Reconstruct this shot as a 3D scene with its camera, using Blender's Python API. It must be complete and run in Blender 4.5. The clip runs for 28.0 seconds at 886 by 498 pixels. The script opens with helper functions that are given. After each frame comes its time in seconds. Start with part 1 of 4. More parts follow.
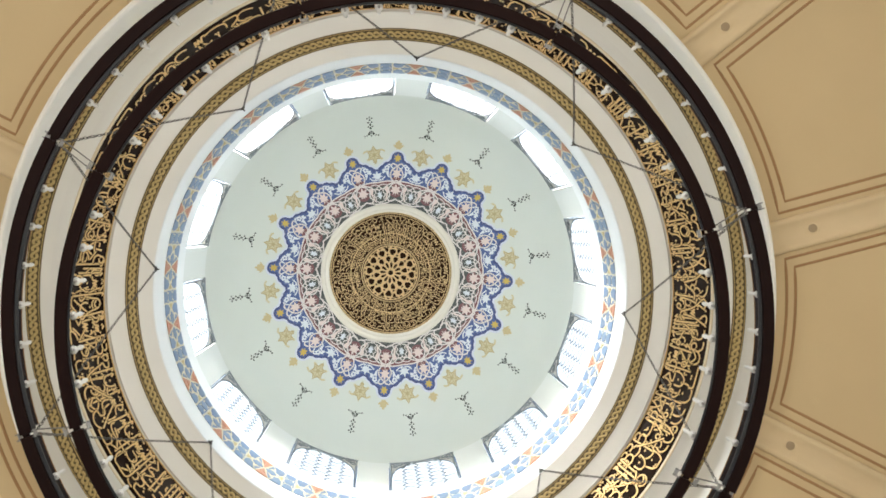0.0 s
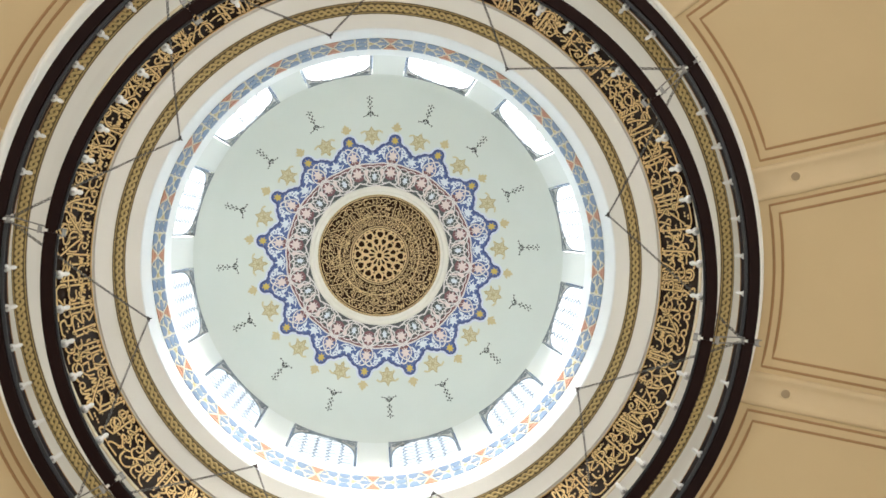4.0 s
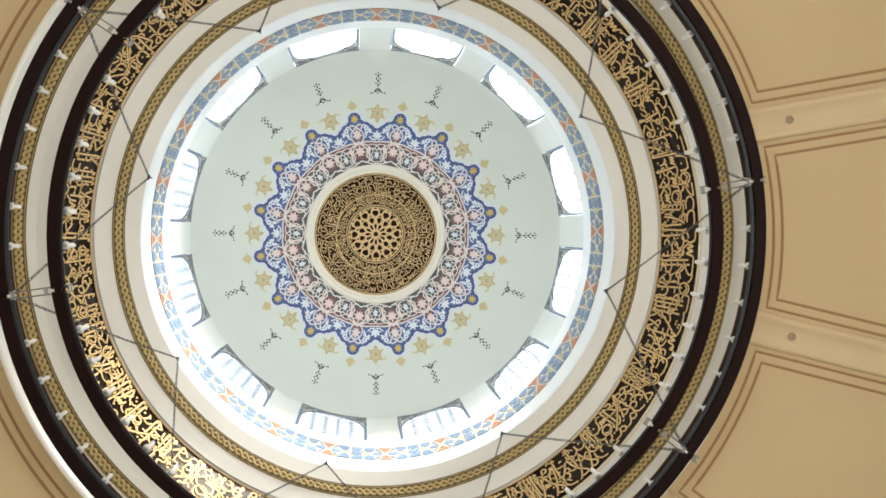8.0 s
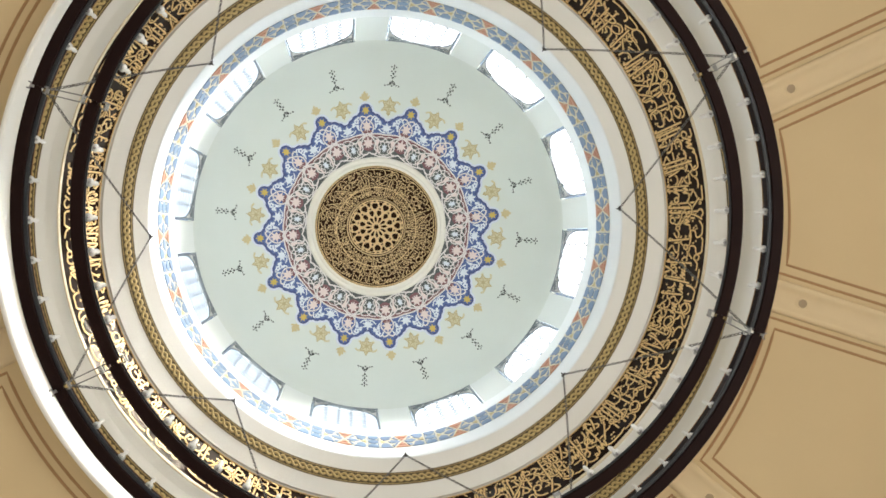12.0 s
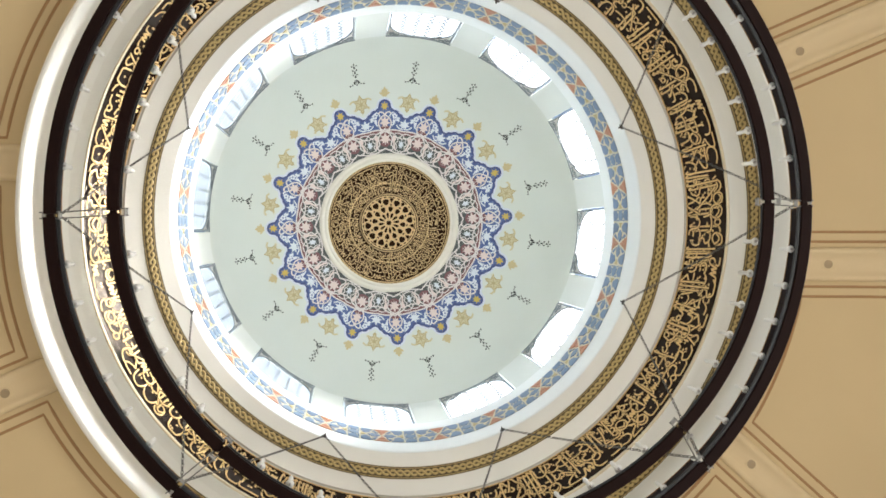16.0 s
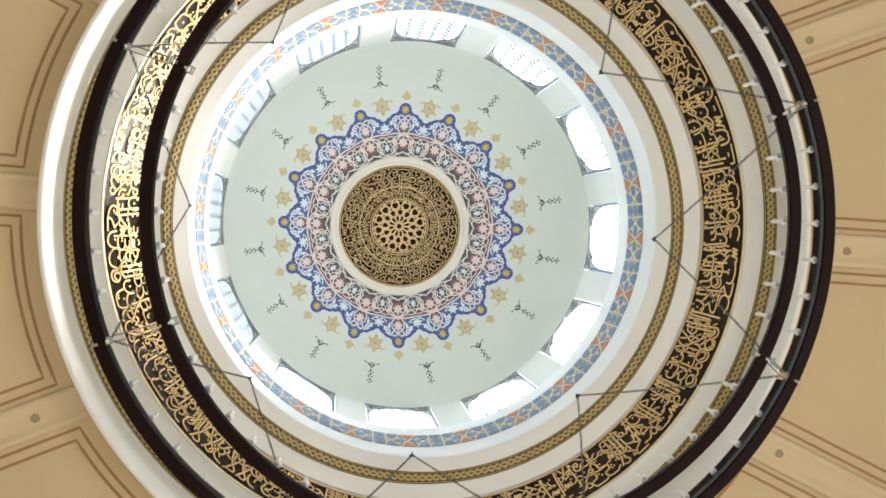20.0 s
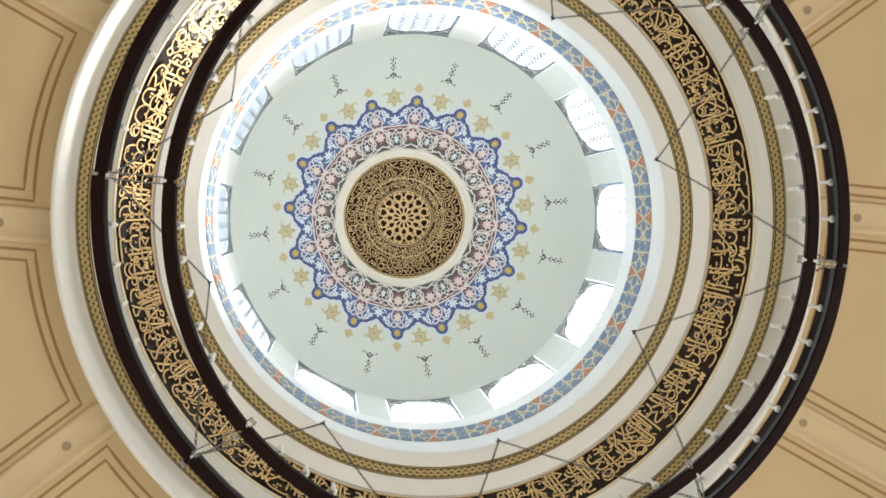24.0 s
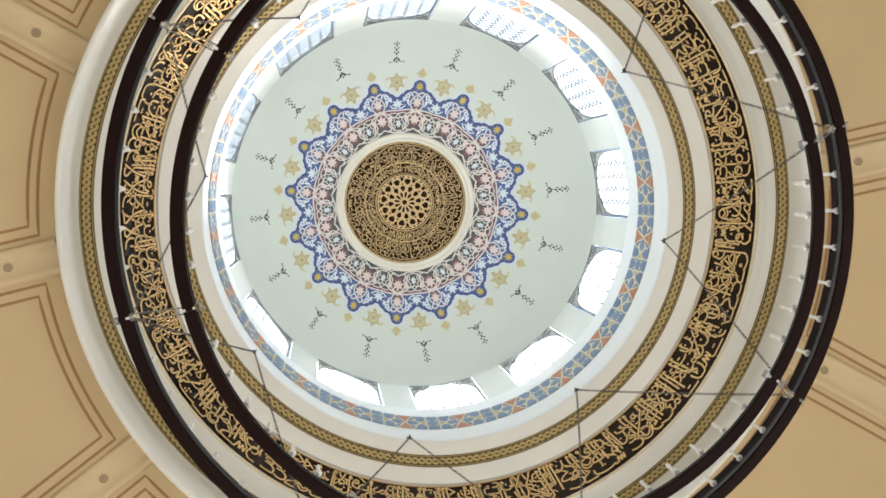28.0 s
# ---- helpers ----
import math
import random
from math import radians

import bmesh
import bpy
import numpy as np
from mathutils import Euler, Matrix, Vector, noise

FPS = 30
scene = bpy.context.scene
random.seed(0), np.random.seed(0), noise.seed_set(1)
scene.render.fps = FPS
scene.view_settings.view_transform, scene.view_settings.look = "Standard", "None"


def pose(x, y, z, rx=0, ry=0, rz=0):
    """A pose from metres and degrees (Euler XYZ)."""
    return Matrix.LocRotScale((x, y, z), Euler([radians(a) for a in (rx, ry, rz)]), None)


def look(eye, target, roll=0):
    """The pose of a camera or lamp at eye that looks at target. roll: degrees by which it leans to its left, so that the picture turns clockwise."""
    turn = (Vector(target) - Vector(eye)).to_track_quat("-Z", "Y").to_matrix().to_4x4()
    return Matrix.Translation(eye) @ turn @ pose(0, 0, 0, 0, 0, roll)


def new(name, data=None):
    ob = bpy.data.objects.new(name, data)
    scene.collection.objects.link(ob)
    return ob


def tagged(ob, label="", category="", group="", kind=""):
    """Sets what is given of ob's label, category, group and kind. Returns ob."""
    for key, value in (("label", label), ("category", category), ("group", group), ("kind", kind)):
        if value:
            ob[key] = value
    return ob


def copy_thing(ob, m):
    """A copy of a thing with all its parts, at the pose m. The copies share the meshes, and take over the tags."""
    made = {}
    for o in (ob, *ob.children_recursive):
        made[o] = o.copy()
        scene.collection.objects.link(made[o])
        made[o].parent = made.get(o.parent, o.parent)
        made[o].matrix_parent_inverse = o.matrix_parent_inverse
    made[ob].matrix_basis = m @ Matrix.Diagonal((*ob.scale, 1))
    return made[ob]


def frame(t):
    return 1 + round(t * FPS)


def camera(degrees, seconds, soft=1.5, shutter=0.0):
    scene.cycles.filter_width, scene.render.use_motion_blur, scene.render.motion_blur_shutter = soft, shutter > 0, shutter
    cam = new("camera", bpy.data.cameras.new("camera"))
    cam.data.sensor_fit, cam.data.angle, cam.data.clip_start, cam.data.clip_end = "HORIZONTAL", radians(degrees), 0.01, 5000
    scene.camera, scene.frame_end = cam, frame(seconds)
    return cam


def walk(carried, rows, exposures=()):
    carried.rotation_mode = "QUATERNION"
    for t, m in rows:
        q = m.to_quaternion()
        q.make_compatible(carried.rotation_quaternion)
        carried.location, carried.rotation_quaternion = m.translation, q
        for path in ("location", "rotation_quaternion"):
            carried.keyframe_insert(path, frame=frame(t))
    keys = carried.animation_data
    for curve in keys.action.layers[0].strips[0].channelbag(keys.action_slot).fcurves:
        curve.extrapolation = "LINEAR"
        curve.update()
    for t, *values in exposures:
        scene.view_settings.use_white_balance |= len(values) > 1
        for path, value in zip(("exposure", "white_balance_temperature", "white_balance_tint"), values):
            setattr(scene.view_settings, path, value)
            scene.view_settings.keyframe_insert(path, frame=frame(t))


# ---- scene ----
cam = camera(50.5, 28.0, soft=1.65)
# seconds, place, turn in degrees: the camera looks up into the dome and turns about its own axis
ROWS = (
    (0.0, 0.002, -1.093, 1.60, 179.13, 3.57, 9.32),
    (0.5, -0.055, -1.032, 1.60, 179.13, 3.60, 5.35),
    (1.0, -0.110, -0.970, 1.60, 179.08, 3.67, 1.56),
    (1.5, -0.163, -0.907, 1.60, 179.09, 3.80, -1.82),
    (2.0, -0.211, -0.841, 1.60, 179.02, 3.91, -4.99),
    (2.5, -0.254, -0.770, 1.60, 178.97, 3.97, -7.91),
    (3.0, -0.289, -0.695, 1.60, 178.98, 4.04, -10.92),
    (3.5, -0.314, -0.615, 1.60, 179.00, 4.14, -14.14),
    (5.5, -0.381, -0.270, 1.60, 179.36, 4.41, -27.09),
    (6.0, -0.388, -0.179, 1.60, 179.34, 4.50, -30.50),
    (6.5, -0.386, -0.083, 1.60, 179.34, 4.60, -34.06),
    (7.0, -0.373, 0.016, 1.60, 179.27, 4.74, -37.55),
    (7.5, -0.351, 0.118, 1.60, 179.06, 4.85, -40.84),
    (8.0, -0.324, 0.220, 1.60, 178.95, 4.92, -43.99),
    (8.5, -0.293, 0.317, 1.60, 178.97, 5.07, -47.16),
    (9.0, -0.259, 0.410, 1.60, 179.06, 5.25, -50.61),
    (9.5, -0.223, 0.501, 1.60, 179.16, 5.29, -53.98),
    (10.0, -0.186, 0.587, 1.60, 179.25, 5.32, -57.32),
    (10.5, -0.147, 0.669, 1.60, 179.26, 5.41, -60.63),
    (11.0, -0.106, 0.743, 1.60, 179.24, 5.57, -64.16),
    (11.5, -0.061, 0.810, 1.60, 179.21, 5.71, -67.93),
    (12.0, -0.013, 0.870, 1.60, 179.22, 5.84, -71.46),
    (12.5, 0.038, 0.922, 1.60, 179.21, 5.84, -74.58),
    (14.5, 0.258, 1.099, 1.60, 179.07, 6.26, -87.08),
    (15.0, 0.320, 1.140, 1.60, 179.08, 6.23, -90.31),
    (15.5, 0.390, 1.178, 1.60, 179.10, 6.14, -93.47),
    (16.0, 0.466, 1.212, 1.60, 179.10, 5.99, -96.68),
    (16.5, 0.545, 1.242, 1.60, 179.12, 5.89, -100.09),
    (17.0, 0.624, 1.268, 1.60, 179.31, 5.83, -104.02),
    (17.5, 0.701, 1.289, 1.60, 179.41, 5.85, -107.84),
    (18.0, 0.780, 1.301, 1.60, 179.32, 5.92, -111.53),
    (18.5, 0.859, 1.304, 1.60, 179.19, 5.96, -114.97),
    (19.0, 0.937, 1.297, 1.60, 179.07, 6.04, -118.21),
    (19.5, 1.014, 1.281, 1.60, 179.01, 6.15, -121.29),
    (20.0, 1.089, 1.260, 1.60, 179.03, 6.21, -124.05),
    (20.5, 1.165, 1.236, 1.60, 179.09, 6.33, -126.58),
    (21.0, 1.241, 1.211, 1.60, 179.02, 6.39, -129.27),
    (21.5, 1.315, 1.189, 1.60, 178.84, 6.36, -132.29),
    (23.5, 1.599, 1.108, 1.60, 178.11, 6.55, -146.44),
    (24.0, 1.667, 1.084, 1.60, 177.89, 6.64, -149.74),
    (24.5, 1.731, 1.054, 1.60, 177.62, 6.71, -152.68),
    (25.0, 1.789, 1.017, 1.60, 177.38, 6.80, -155.42),
    (25.5, 1.841, 0.972, 1.60, 177.13, 6.92, -158.30),
    (26.0, 1.888, 0.920, 1.60, 176.96, 7.01, -161.35),
    (26.5, 1.932, 0.862, 1.60, 176.79, 7.02, -164.31),
    (27.0, 1.974, 0.799, 1.60, 176.63, 7.01, -167.10),
    (27.5, 2.014, 0.732, 1.60, 176.44, 6.95, -170.03),
    (28.0, 2.054, 0.663, 1.60, 176.27, 6.87, -173.12),
)
walk(cam, [(t, pose(x, y, z, a, b, c)) for t, x, y, z, a, b, c in ROWS], [(0.0, 1.89)])

# ---- plan, in metres ----
DRUM_R, SPRING_Z, RISE = 4.43, 24.20, 4.19      # dome: drum radius, springing, rise
SILL_Z, HEAD_Z, WIN_HALF = 21.66, 24.17, 10.33  # drum windows, half width in degrees
TAU = 2 * math.pi


# ---- light ----
world = bpy.data.worlds.new("world")
scene.world = world
world.use_nodes = True
nt = world.node_tree
sky = nt.nodes.new("ShaderNodeTexSky")
sky.sky_type = "NISHITA"
sky.sun_disc = False
sky.sun_elevation, sky.sun_rotation = radians(22), radians(195)
nt.links.new(sky.outputs["Color"], nt.nodes["Background"].inputs["Color"])
nt.nodes["Background"].inputs["Strength"].default_value = 0.10


def area(name, m, w, h, watts, color=(1, 1, 1)):
    lamp = bpy.data.lights.new(name, "AREA")
    lamp.shape, lamp.size, lamp.size_y, lamp.energy, lamp.color = "RECTANGLE", w, h, watts, color
    ob = new(name, lamp)
    ob.matrix_world = m
    return ob


# daylight in the twelve drum windows, strongest on the side of the sun
SUN_AZ = 265.0
for i in range(12):
    az = 30.0 * i
    k = 0.5 + 0.5 * math.cos(radians(az - SUN_AZ))
    r = 4.475
    a = radians(az)
    zc = (SILL_Z + HEAD_Z) / 2
    area("window_daylight", look((r * math.cos(a), r * math.sin(a), zc), (0, 0, zc)), 1.54, 2.45,
         6.2 + 17 * k ** 2, (0.85, 0.94, 1.0))
# hazy low sun on one side, through the drum windows
sun_data = bpy.data.lights.new("sun", "SUN")
sun_data.energy, sun_data.angle, sun_data.color = 5.0, radians(26), (1.0, 0.98, 0.94)
sun = new("sun", sun_data)
sun.matrix_world = look((-30 * math.cos(radians(75)), -30 * math.sin(radians(75)), 12.2), (0, 0, 0))
# added fill lamps for daylight in the hall below; its wall has no windows
HALL_R = 12.6
for i in range(12):
    a = radians(30 * i + 15)
    k = 0.5 + 0.5 * math.cos(a - radians(268))
    r = HALL_R - 0.05
    area("hall_daylight", look((r * math.cos(a), r * math.sin(a), 4.6), (0, 0, 4.6)), 2.2, 4.6, 18 + 92 * k ** 1.5,
         (0.985, 0.98, 0.965))


# ---- materials ----
def material(name, color, rough=0.6, metal=0.0, color2=None, scale=4.0, fine=60.0, bump=0.1, amount=0.5, coat=0.0, spec=0.5, tint=(1, 1, 1)):
    m = bpy.data.materials.new(name)
    m.use_nodes = True
    n, l = m.node_tree.nodes, m.node_tree.links
    b = n["Principled BSDF"]
    b.inputs["Roughness"].default_value, b.inputs["Metallic"].default_value = rough, metal
    b.inputs["Coat Weight"].default_value = coat
    b.inputs["Coat Roughness"].default_value = 0.12
    b.inputs["Specular IOR Level"].default_value = spec
    b.inputs["Specular Tint"].default_value = (*tint, 1)
    tc = n.new("ShaderNodeTexCoord")
    big, small = n.new("ShaderNodeTexNoise"), n.new("ShaderNodeTexNoise")
    for node, s, d in ((big, scale, 5.0), (small, fine, 3.0)):
        l.new(tc.outputs["Object"], node.inputs["Vector"])
        node.inputs["Scale"].default_value, node.inputs["Detail"].default_value = s, d
    add = n.new("ShaderNodeMath")
    add.operation = "MULTIPLY_ADD"
    l.new(small.outputs["Fac"], add.inputs[0])
    add.inputs[1].default_value = 0.35
    l.new(big.outputs["Fac"], add.inputs[2])
    ramp = n.new("ShaderNodeValToRGB")
    ramp.color_ramp.elements[0].position, ramp.color_ramp.elements[1].position = 0.45, 0.9
    c2 = color2 or tuple(c * 0.82 for c in color)
    mid = tuple(a + (b2 - a) * amount for a, b2 in zip(color, c2))
    ramp.color_ramp.elements[0].color = (*mid, 1)
    ramp.color_ramp.elements[1].color = (*color, 1)
    l.new(add.outputs[0], ramp.inputs["Fac"])
    l.new(ramp.outputs["Color"], b.inputs["Base Color"])
    bp = n.new("ShaderNodeBump")
    bp.inputs["Strength"].default_value, bp.inputs["Distance"].default_value = bump, 0.01
    l.new(small.outputs["Fac"], bp.inputs["Height"])
    l.new(bp.outputs["Normal"], b.inputs["Normal"])
    return m


M_DOME = material("dome_paint", (0.625, 0.66, 0.615), 0.7, color2=(0.59, 0.625, 0.578), scale=0.8)
# dome paint lightened for the piers: the windows' glow is put into the colour
M_PIER_GLOW = material("pier_paint", (0.70, 0.735, 0.715), 0.7, color2=(0.665, 0.70, 0.68), scale=0.8)
M_DRUM = material("white_limewash", (0.80, 0.83, 0.83), 0.65, color2=(0.75, 0.78, 0.78), scale=1.0)
M_WHITE = material("white_plaster", (0.785, 0.775, 0.73), 0.65, color2=(0.735, 0.722, 0.675), scale=1.2)
M_BEIGE = material("beige_paint", (0.605, 0.46, 0.26), 0.7, color2=(0.55, 0.415, 0.232), scale=0.7)
M_BEIGE_LIGHT = material("rib_paint", (0.66, 0.515, 0.315), 0.65, color2=(0.60, 0.465, 0.275), scale=1.5)
M_BROWN = material("brown_line_paint", (0.36, 0.20, 0.085), 0.6, scale=3)
M_GOLD = material("gold_leaf", (0.72, 0.49, 0.21), 0.5, metal=0.4, color2=(0.58, 0.365, 0.145), scale=5, bump=0.15)
M_GOLD_EDGE = material("dull_gilt", (0.66, 0.56, 0.39), 0.5, metal=0.15, color2=(0.58, 0.48, 0.31), scale=5)
M_GOLD_PAINT = material("gold_paint", (0.50, 0.37, 0.15), 0.5, metal=0.1, color2=(0.41, 0.29, 0.105), scale=6)
M_BOARD = material("black_lacquer", (0.012, 0.005, 0.003), 0.2, color2=(0.018, 0.009, 0.005), scale=3, bump=0.02, spec=0.15, tint=(1.0, 0.75, 0.48))
M_WOOD = material("dark_stained_wood", (0.011, 0.0045, 0.004), 0.42, color2=(0.016, 0.007, 0.006), scale=2, bump=0.1, spec=0.07)
M_STEEL = material("grey_steel", (0.24, 0.235, 0.23), 0.38, metal=0.9, scale=8)
M_IRON = material("chain_iron", (0.09, 0.085, 0.08), 0.5, metal=0.7, scale=9)
M_CONDUIT = material("dark_conduit", (0.028, 0.03, 0.034), 0.4, metal=0.4, scale=8)
M_LAMP = material("opal_glass", (0.86, 0.86, 0.84), 0.3, scale=10, bump=0.0)
M_BLUE = material("blue_tile", (0.14, 0.225, 0.37), 0.33, color2=(0.21, 0.295, 0.41), scale=6)
M_RED = material("red_tile", (0.46, 0.18, 0.10), 0.3, color2=(0.54, 0.27, 0.16), scale=6)
M_BANDLINE = material("pale_gold_line", (0.68, 0.62, 0.45), 0.5, scale=6)
M_GRILLE = material("grille_metal", (0.22, 0.25, 0.27), 0.5, metal=0.2, scale=6)
M_HALO = material("lavender_paint", (0.62, 0.66, 0.76), 0.7, scale=5)
M_OUTLINE = material("deep_blue_paint", (0.05, 0.07, 0.20), 0.6, color2=(0.065, 0.085, 0.22), scale=9)
M_GROUND = material("blue_paint", (0.07, 0.11, 0.28), 0.6, color2=(0.09, 0.135, 0.31), scale=9)
M_MAUVE = material("mauve_paint", (0.172, 0.073, 0.077), 0.6, color2=(0.25, 0.115, 0.12), scale=9)
M_CHARCOAL = material("charcoal_paint", (0.061, 0.068, 0.065), 0.6, color2=(0.12, 0.13, 0.12), scale=9)
M_PINK = material("pink_paint", (0.71, 0.60, 0.565), 0.6, color2=(0.65, 0.52, 0.49), scale=12)
M_VINE = material("pale_vine_paint", (0.70, 0.645, 0.62), 0.6, scale=12)
M_LEAF = material("white_leaf_paint", (0.68, 0.72, 0.77), 0.6, scale=12)
M_FLOWER = material("pale_gold_paint", (0.58, 0.52, 0.33), 0.6, color2=(0.51, 0.44, 0.26), scale=14)
M_BUD = material("dull_gold_paint", (0.55, 0.46, 0.25), 0.6, color2=(0.49, 0.39, 0.19), scale=14)
M_OLIVE = material("faded_gold_paint", (0.45, 0.38, 0.20), 0.6, color2=(0.39, 0.32, 0.16), scale=12)
M_OCHRE = material("ochre_paint", (0.58, 0.41, 0.09), 0.55, color2=(0.50, 0.34, 0.07), scale=12)
M_BLACKPAINT = material("black_paint", (0.02, 0.022, 0.02), 0.6, scale=12)
M_CREAM = material("cream_moulding", (0.74, 0.70, 0.62), 0.5, color2=(0.67, 0.62, 0.53), scale=4)
M_CARVED = material("carved_gilt", (0.70, 0.49, 0.25), 0.5, metal=0.05, color2=(0.56, 0.37, 0.17), scale=6, bump=0.2)
# dark brown of the medallion's disc, and of the shade painted in its carving
M_DISC_SHADE = material("dark_brown_recess", (0.028, 0.011, 0.004), 0.8, color2=(0.018, 0.007, 0.003), scale=5, spec=0.1)
M_DARKLENS = material("dark_lens", (0.34, 0.25, 0.15), 0.35, scale=9)
M_BANDGROUND = material("band_ground_paint", (0.075, 0.05, 0.015), 0.5, color2=(0.11, 0.075, 0.025), scale=8)
M_SPANDREL = material("pierced_plate", (0.78, 0.78, 0.76), 0.6, metal=0.0, color2=(0.45, 0.46, 0.45), scale=16, amount=1.0)
M_GLASS = bpy.data.materials.new("window_glass")
M_GLASS.use_nodes = True
M_GLASS.node_tree.nodes["Principled BSDF"].inputs["Transmission Weight"].default_value = 1.0
M_GLASS.node_tree.nodes["Principled BSDF"].inputs["Roughness"].default_value = 0.0
M_GLASS.node_tree.nodes["Principled BSDF"].inputs["IOR"].default_value = 1.08
M_CLAMP = material("pale_zinc", (0.36, 0.355, 0.345), 0.4, metal=0.4, scale=9)
M_CARPET = material("wool_carpet", (0.54, 0.51, 0.45), 0.95, color2=(0.45, 0.41, 0.35), scale=3, fine=200)
M_HALL = material("hall_plaster", (0.70, 0.67, 0.60), 0.75, scale=1)


# ---- builders ----
def mesh_ob(name, verts, faces, mat, parent=None, label="", smooth=True):
    me = bpy.data.meshes.new(name)
    me.from_pydata(verts, [], faces)
    me.materials.append(mat)
    if smooth:
        me.polygons.foreach_set("use_smooth", [True] * len(me.polygons))
    me.update()
    ob = new(name, me)
    if parent is not None:
        ob.parent = parent
    if label:
        ob["label"] = label
    return ob


def revolve_data(profile, a0=0.0, a1=360.0, n=192, closed=False):
    """Turn a list of (r, z) round the axis. closed joins the profile's last point to its first."""
    ring = abs(a1 - a0) >= 359.99
    cols = n if ring else n + 1
    verts, faces = [], []
    m = len(profile)
    for i in range(cols):
        a = radians(a0 + (a1 - a0) * i / n)
        c, s = math.cos(a), math.sin(a)
        verts += [(r * c, r * s, z) for r, z in profile]
    for i in range(n):
        j = (i + 1) % cols
        for k in range(m if closed else m - 1):
            k2 = (k + 1) % m
            faces.append((i * m + k, j * m + k, j * m + k2, i * m + k2))
    if closed and not ring:
        faces.append(tuple(range(m)))
        faces.append(tuple(range((cols - 1) * m, cols * m))[::-1])
    return verts, faces


def revolve(name, profile, mat, parent=None, label="", a0=0.0, a1=360.0, n=192, closed=False, smooth=False):
    v, f = revolve_data(profile, a0, a1, n, closed)
    return mesh_ob(name, v, f, mat, parent, label, smooth)


def spin(az):
    return Matrix.Rotation(radians(az), 4, "Z")


def polar(r, az):
    return r * math.cos(az), r * math.sin(az)


def ribbon(verts, faces, pts, half, place, ridge=0.0, base=0.0, closed=False):
    """A strip along the plane points pts, laid on a surface by place(u, v, lift). With a ridge its middle stands proud."""
    n = len(pts)
    start = len(verts)
    for i, (u, v) in enumerate(pts):
        if closed:
            p, q = pts[(i - 1) % n], pts[(i + 1) % n]
        else:
            p, q = pts[max(0, i - 1)], pts[min(n - 1, i + 1)]
        du, dv = q[0] - p[0], q[1] - p[1]
        d = math.hypot(du, dv) or 1.0
        nu, nv = -dv / d * half, du / d * half
        verts.append(place(u + nu, v + nv, base))
        verts.append(place(u, v, base + ridge))
        verts.append(place(u - nu, v - nv, base))
    for i in range(n if closed else n - 1):
        a, b = start + 3 * i, start + 3 * ((i + 1) % n)
        faces.append((a, b, b + 1, a + 1))
        faces.append((a + 1, b + 1, b + 2, a + 2))


def blob(verts, faces, outline, place, lift, centre=None):
    """A filled shape: a fan round its centre."""
    n = len(outline)
    cu, cv = centre or (sum(p[0] for p in outline) / n, sum(p[1] for p in outline) / n)
    start = len(verts)
    verts.append(place(cu, cv, lift))
    verts += [place(u, v, lift) for u, v in outline]
    faces += [(start, start + 1 + i, start + 1 + (i + 1) % n) for i in range(n)]


def tube(verts, faces, path, radius, sides=6, cap=True):
    """A round bar along 3D points."""
    start = len(verts)
    pts = [Vector(p) for p in path]
    for i, p in enumerate(pts):
        d = (pts[min(len(pts) - 1, i + 1)] - pts[max(0, i - 1)]).normalized()
        s = d.cross(Vector((0, 0, 1)))
        s = s.normalized() if s.length > 1e-4 else Vector((1, 0, 0))
        t = d.cross(s)
        for k in range(sides):
            a = TAU * k / sides
            verts.append(tuple(p + s * radius * math.cos(a) + t * radius * math.sin(a)))
    for i in range(len(pts) - 1):
        for k in range(sides):
            a, b = start + i * sides + k, start + i * sides + (k + 1) % sides
            faces.append((a, b, b + sides, a + sides))
    if cap:
        faces.append(tuple(range(start, start + sides))[::-1])
        faces.append(tuple(range(len(verts) - sides, len(verts))))


def lathe(verts, faces, base, profile, axis=(0, 0, 1), sides=10):
    """Turn (radius, height) round an axis through base."""
    start = len(verts)
    rot = Vector((0, 0, 1)).rotation_difference(Vector(axis))
    b = Vector(base)
    for r, h in profile:
        for k in range(sides):
            a = TAU * k / sides
            verts.append(tuple(b + rot @ Vector((r * math.cos(a), r * math.sin(a), h))))
    for i in range(len(profile) - 1):
        for k in range(sides):
            p, q = start + i * sides + k, start + i * sides + (k + 1) % sides
            faces.append((p, q, q + sides, p + sides))
    faces.append(tuple(range(start, start + sides))[::-1])
    faces.append(tuple(range(len(verts) - sides, len(verts))))


def block(verts, faces, m, sx, sy, sz):
    """A bar with chamfered long edges, centred at the pose m, its length along x."""
    c = min(sy, sz) * 0.18
    y, z = sy / 2, sz / 2
    sec = [(-y + c, -z), (y - c, -z), (y, -z + c), (y, z - c), (y - c, z), (-y + c, z), (-y, z - c), (-y, -z + c)]
    start = len(verts)
    for x in (-sx / 2, sx / 2):
        verts += [tuple(m @ Vector((x, p, q))) for p, q in sec]
    faces += [(start + k, start + (k + 1) % 8, start + 8 + (k + 1) % 8, start + 8 + k) for k in range(8)]
    faces.append(tuple(range(start, start + 8))[::-1])
    faces.append(tuple(range(start + 8, start + 16)))


def thing(name, label, category, group="", kind=""):
    return tagged(new(name), label, category, group, kind)


def shared(ob, m, parent=None):
    """Another object on the same mesh, turned by m."""
    o = bpy.data.objects.new(ob.name.split(".")[0], ob.data)
    scene.collection.objects.link(o)
    o.parent = parent if parent is not None else ob.parent
    o.matrix_basis = m @ ob.matrix_basis
    for key in ("label", "kind"):
        if key in ob:
            o[key] = ob[key]
    return o


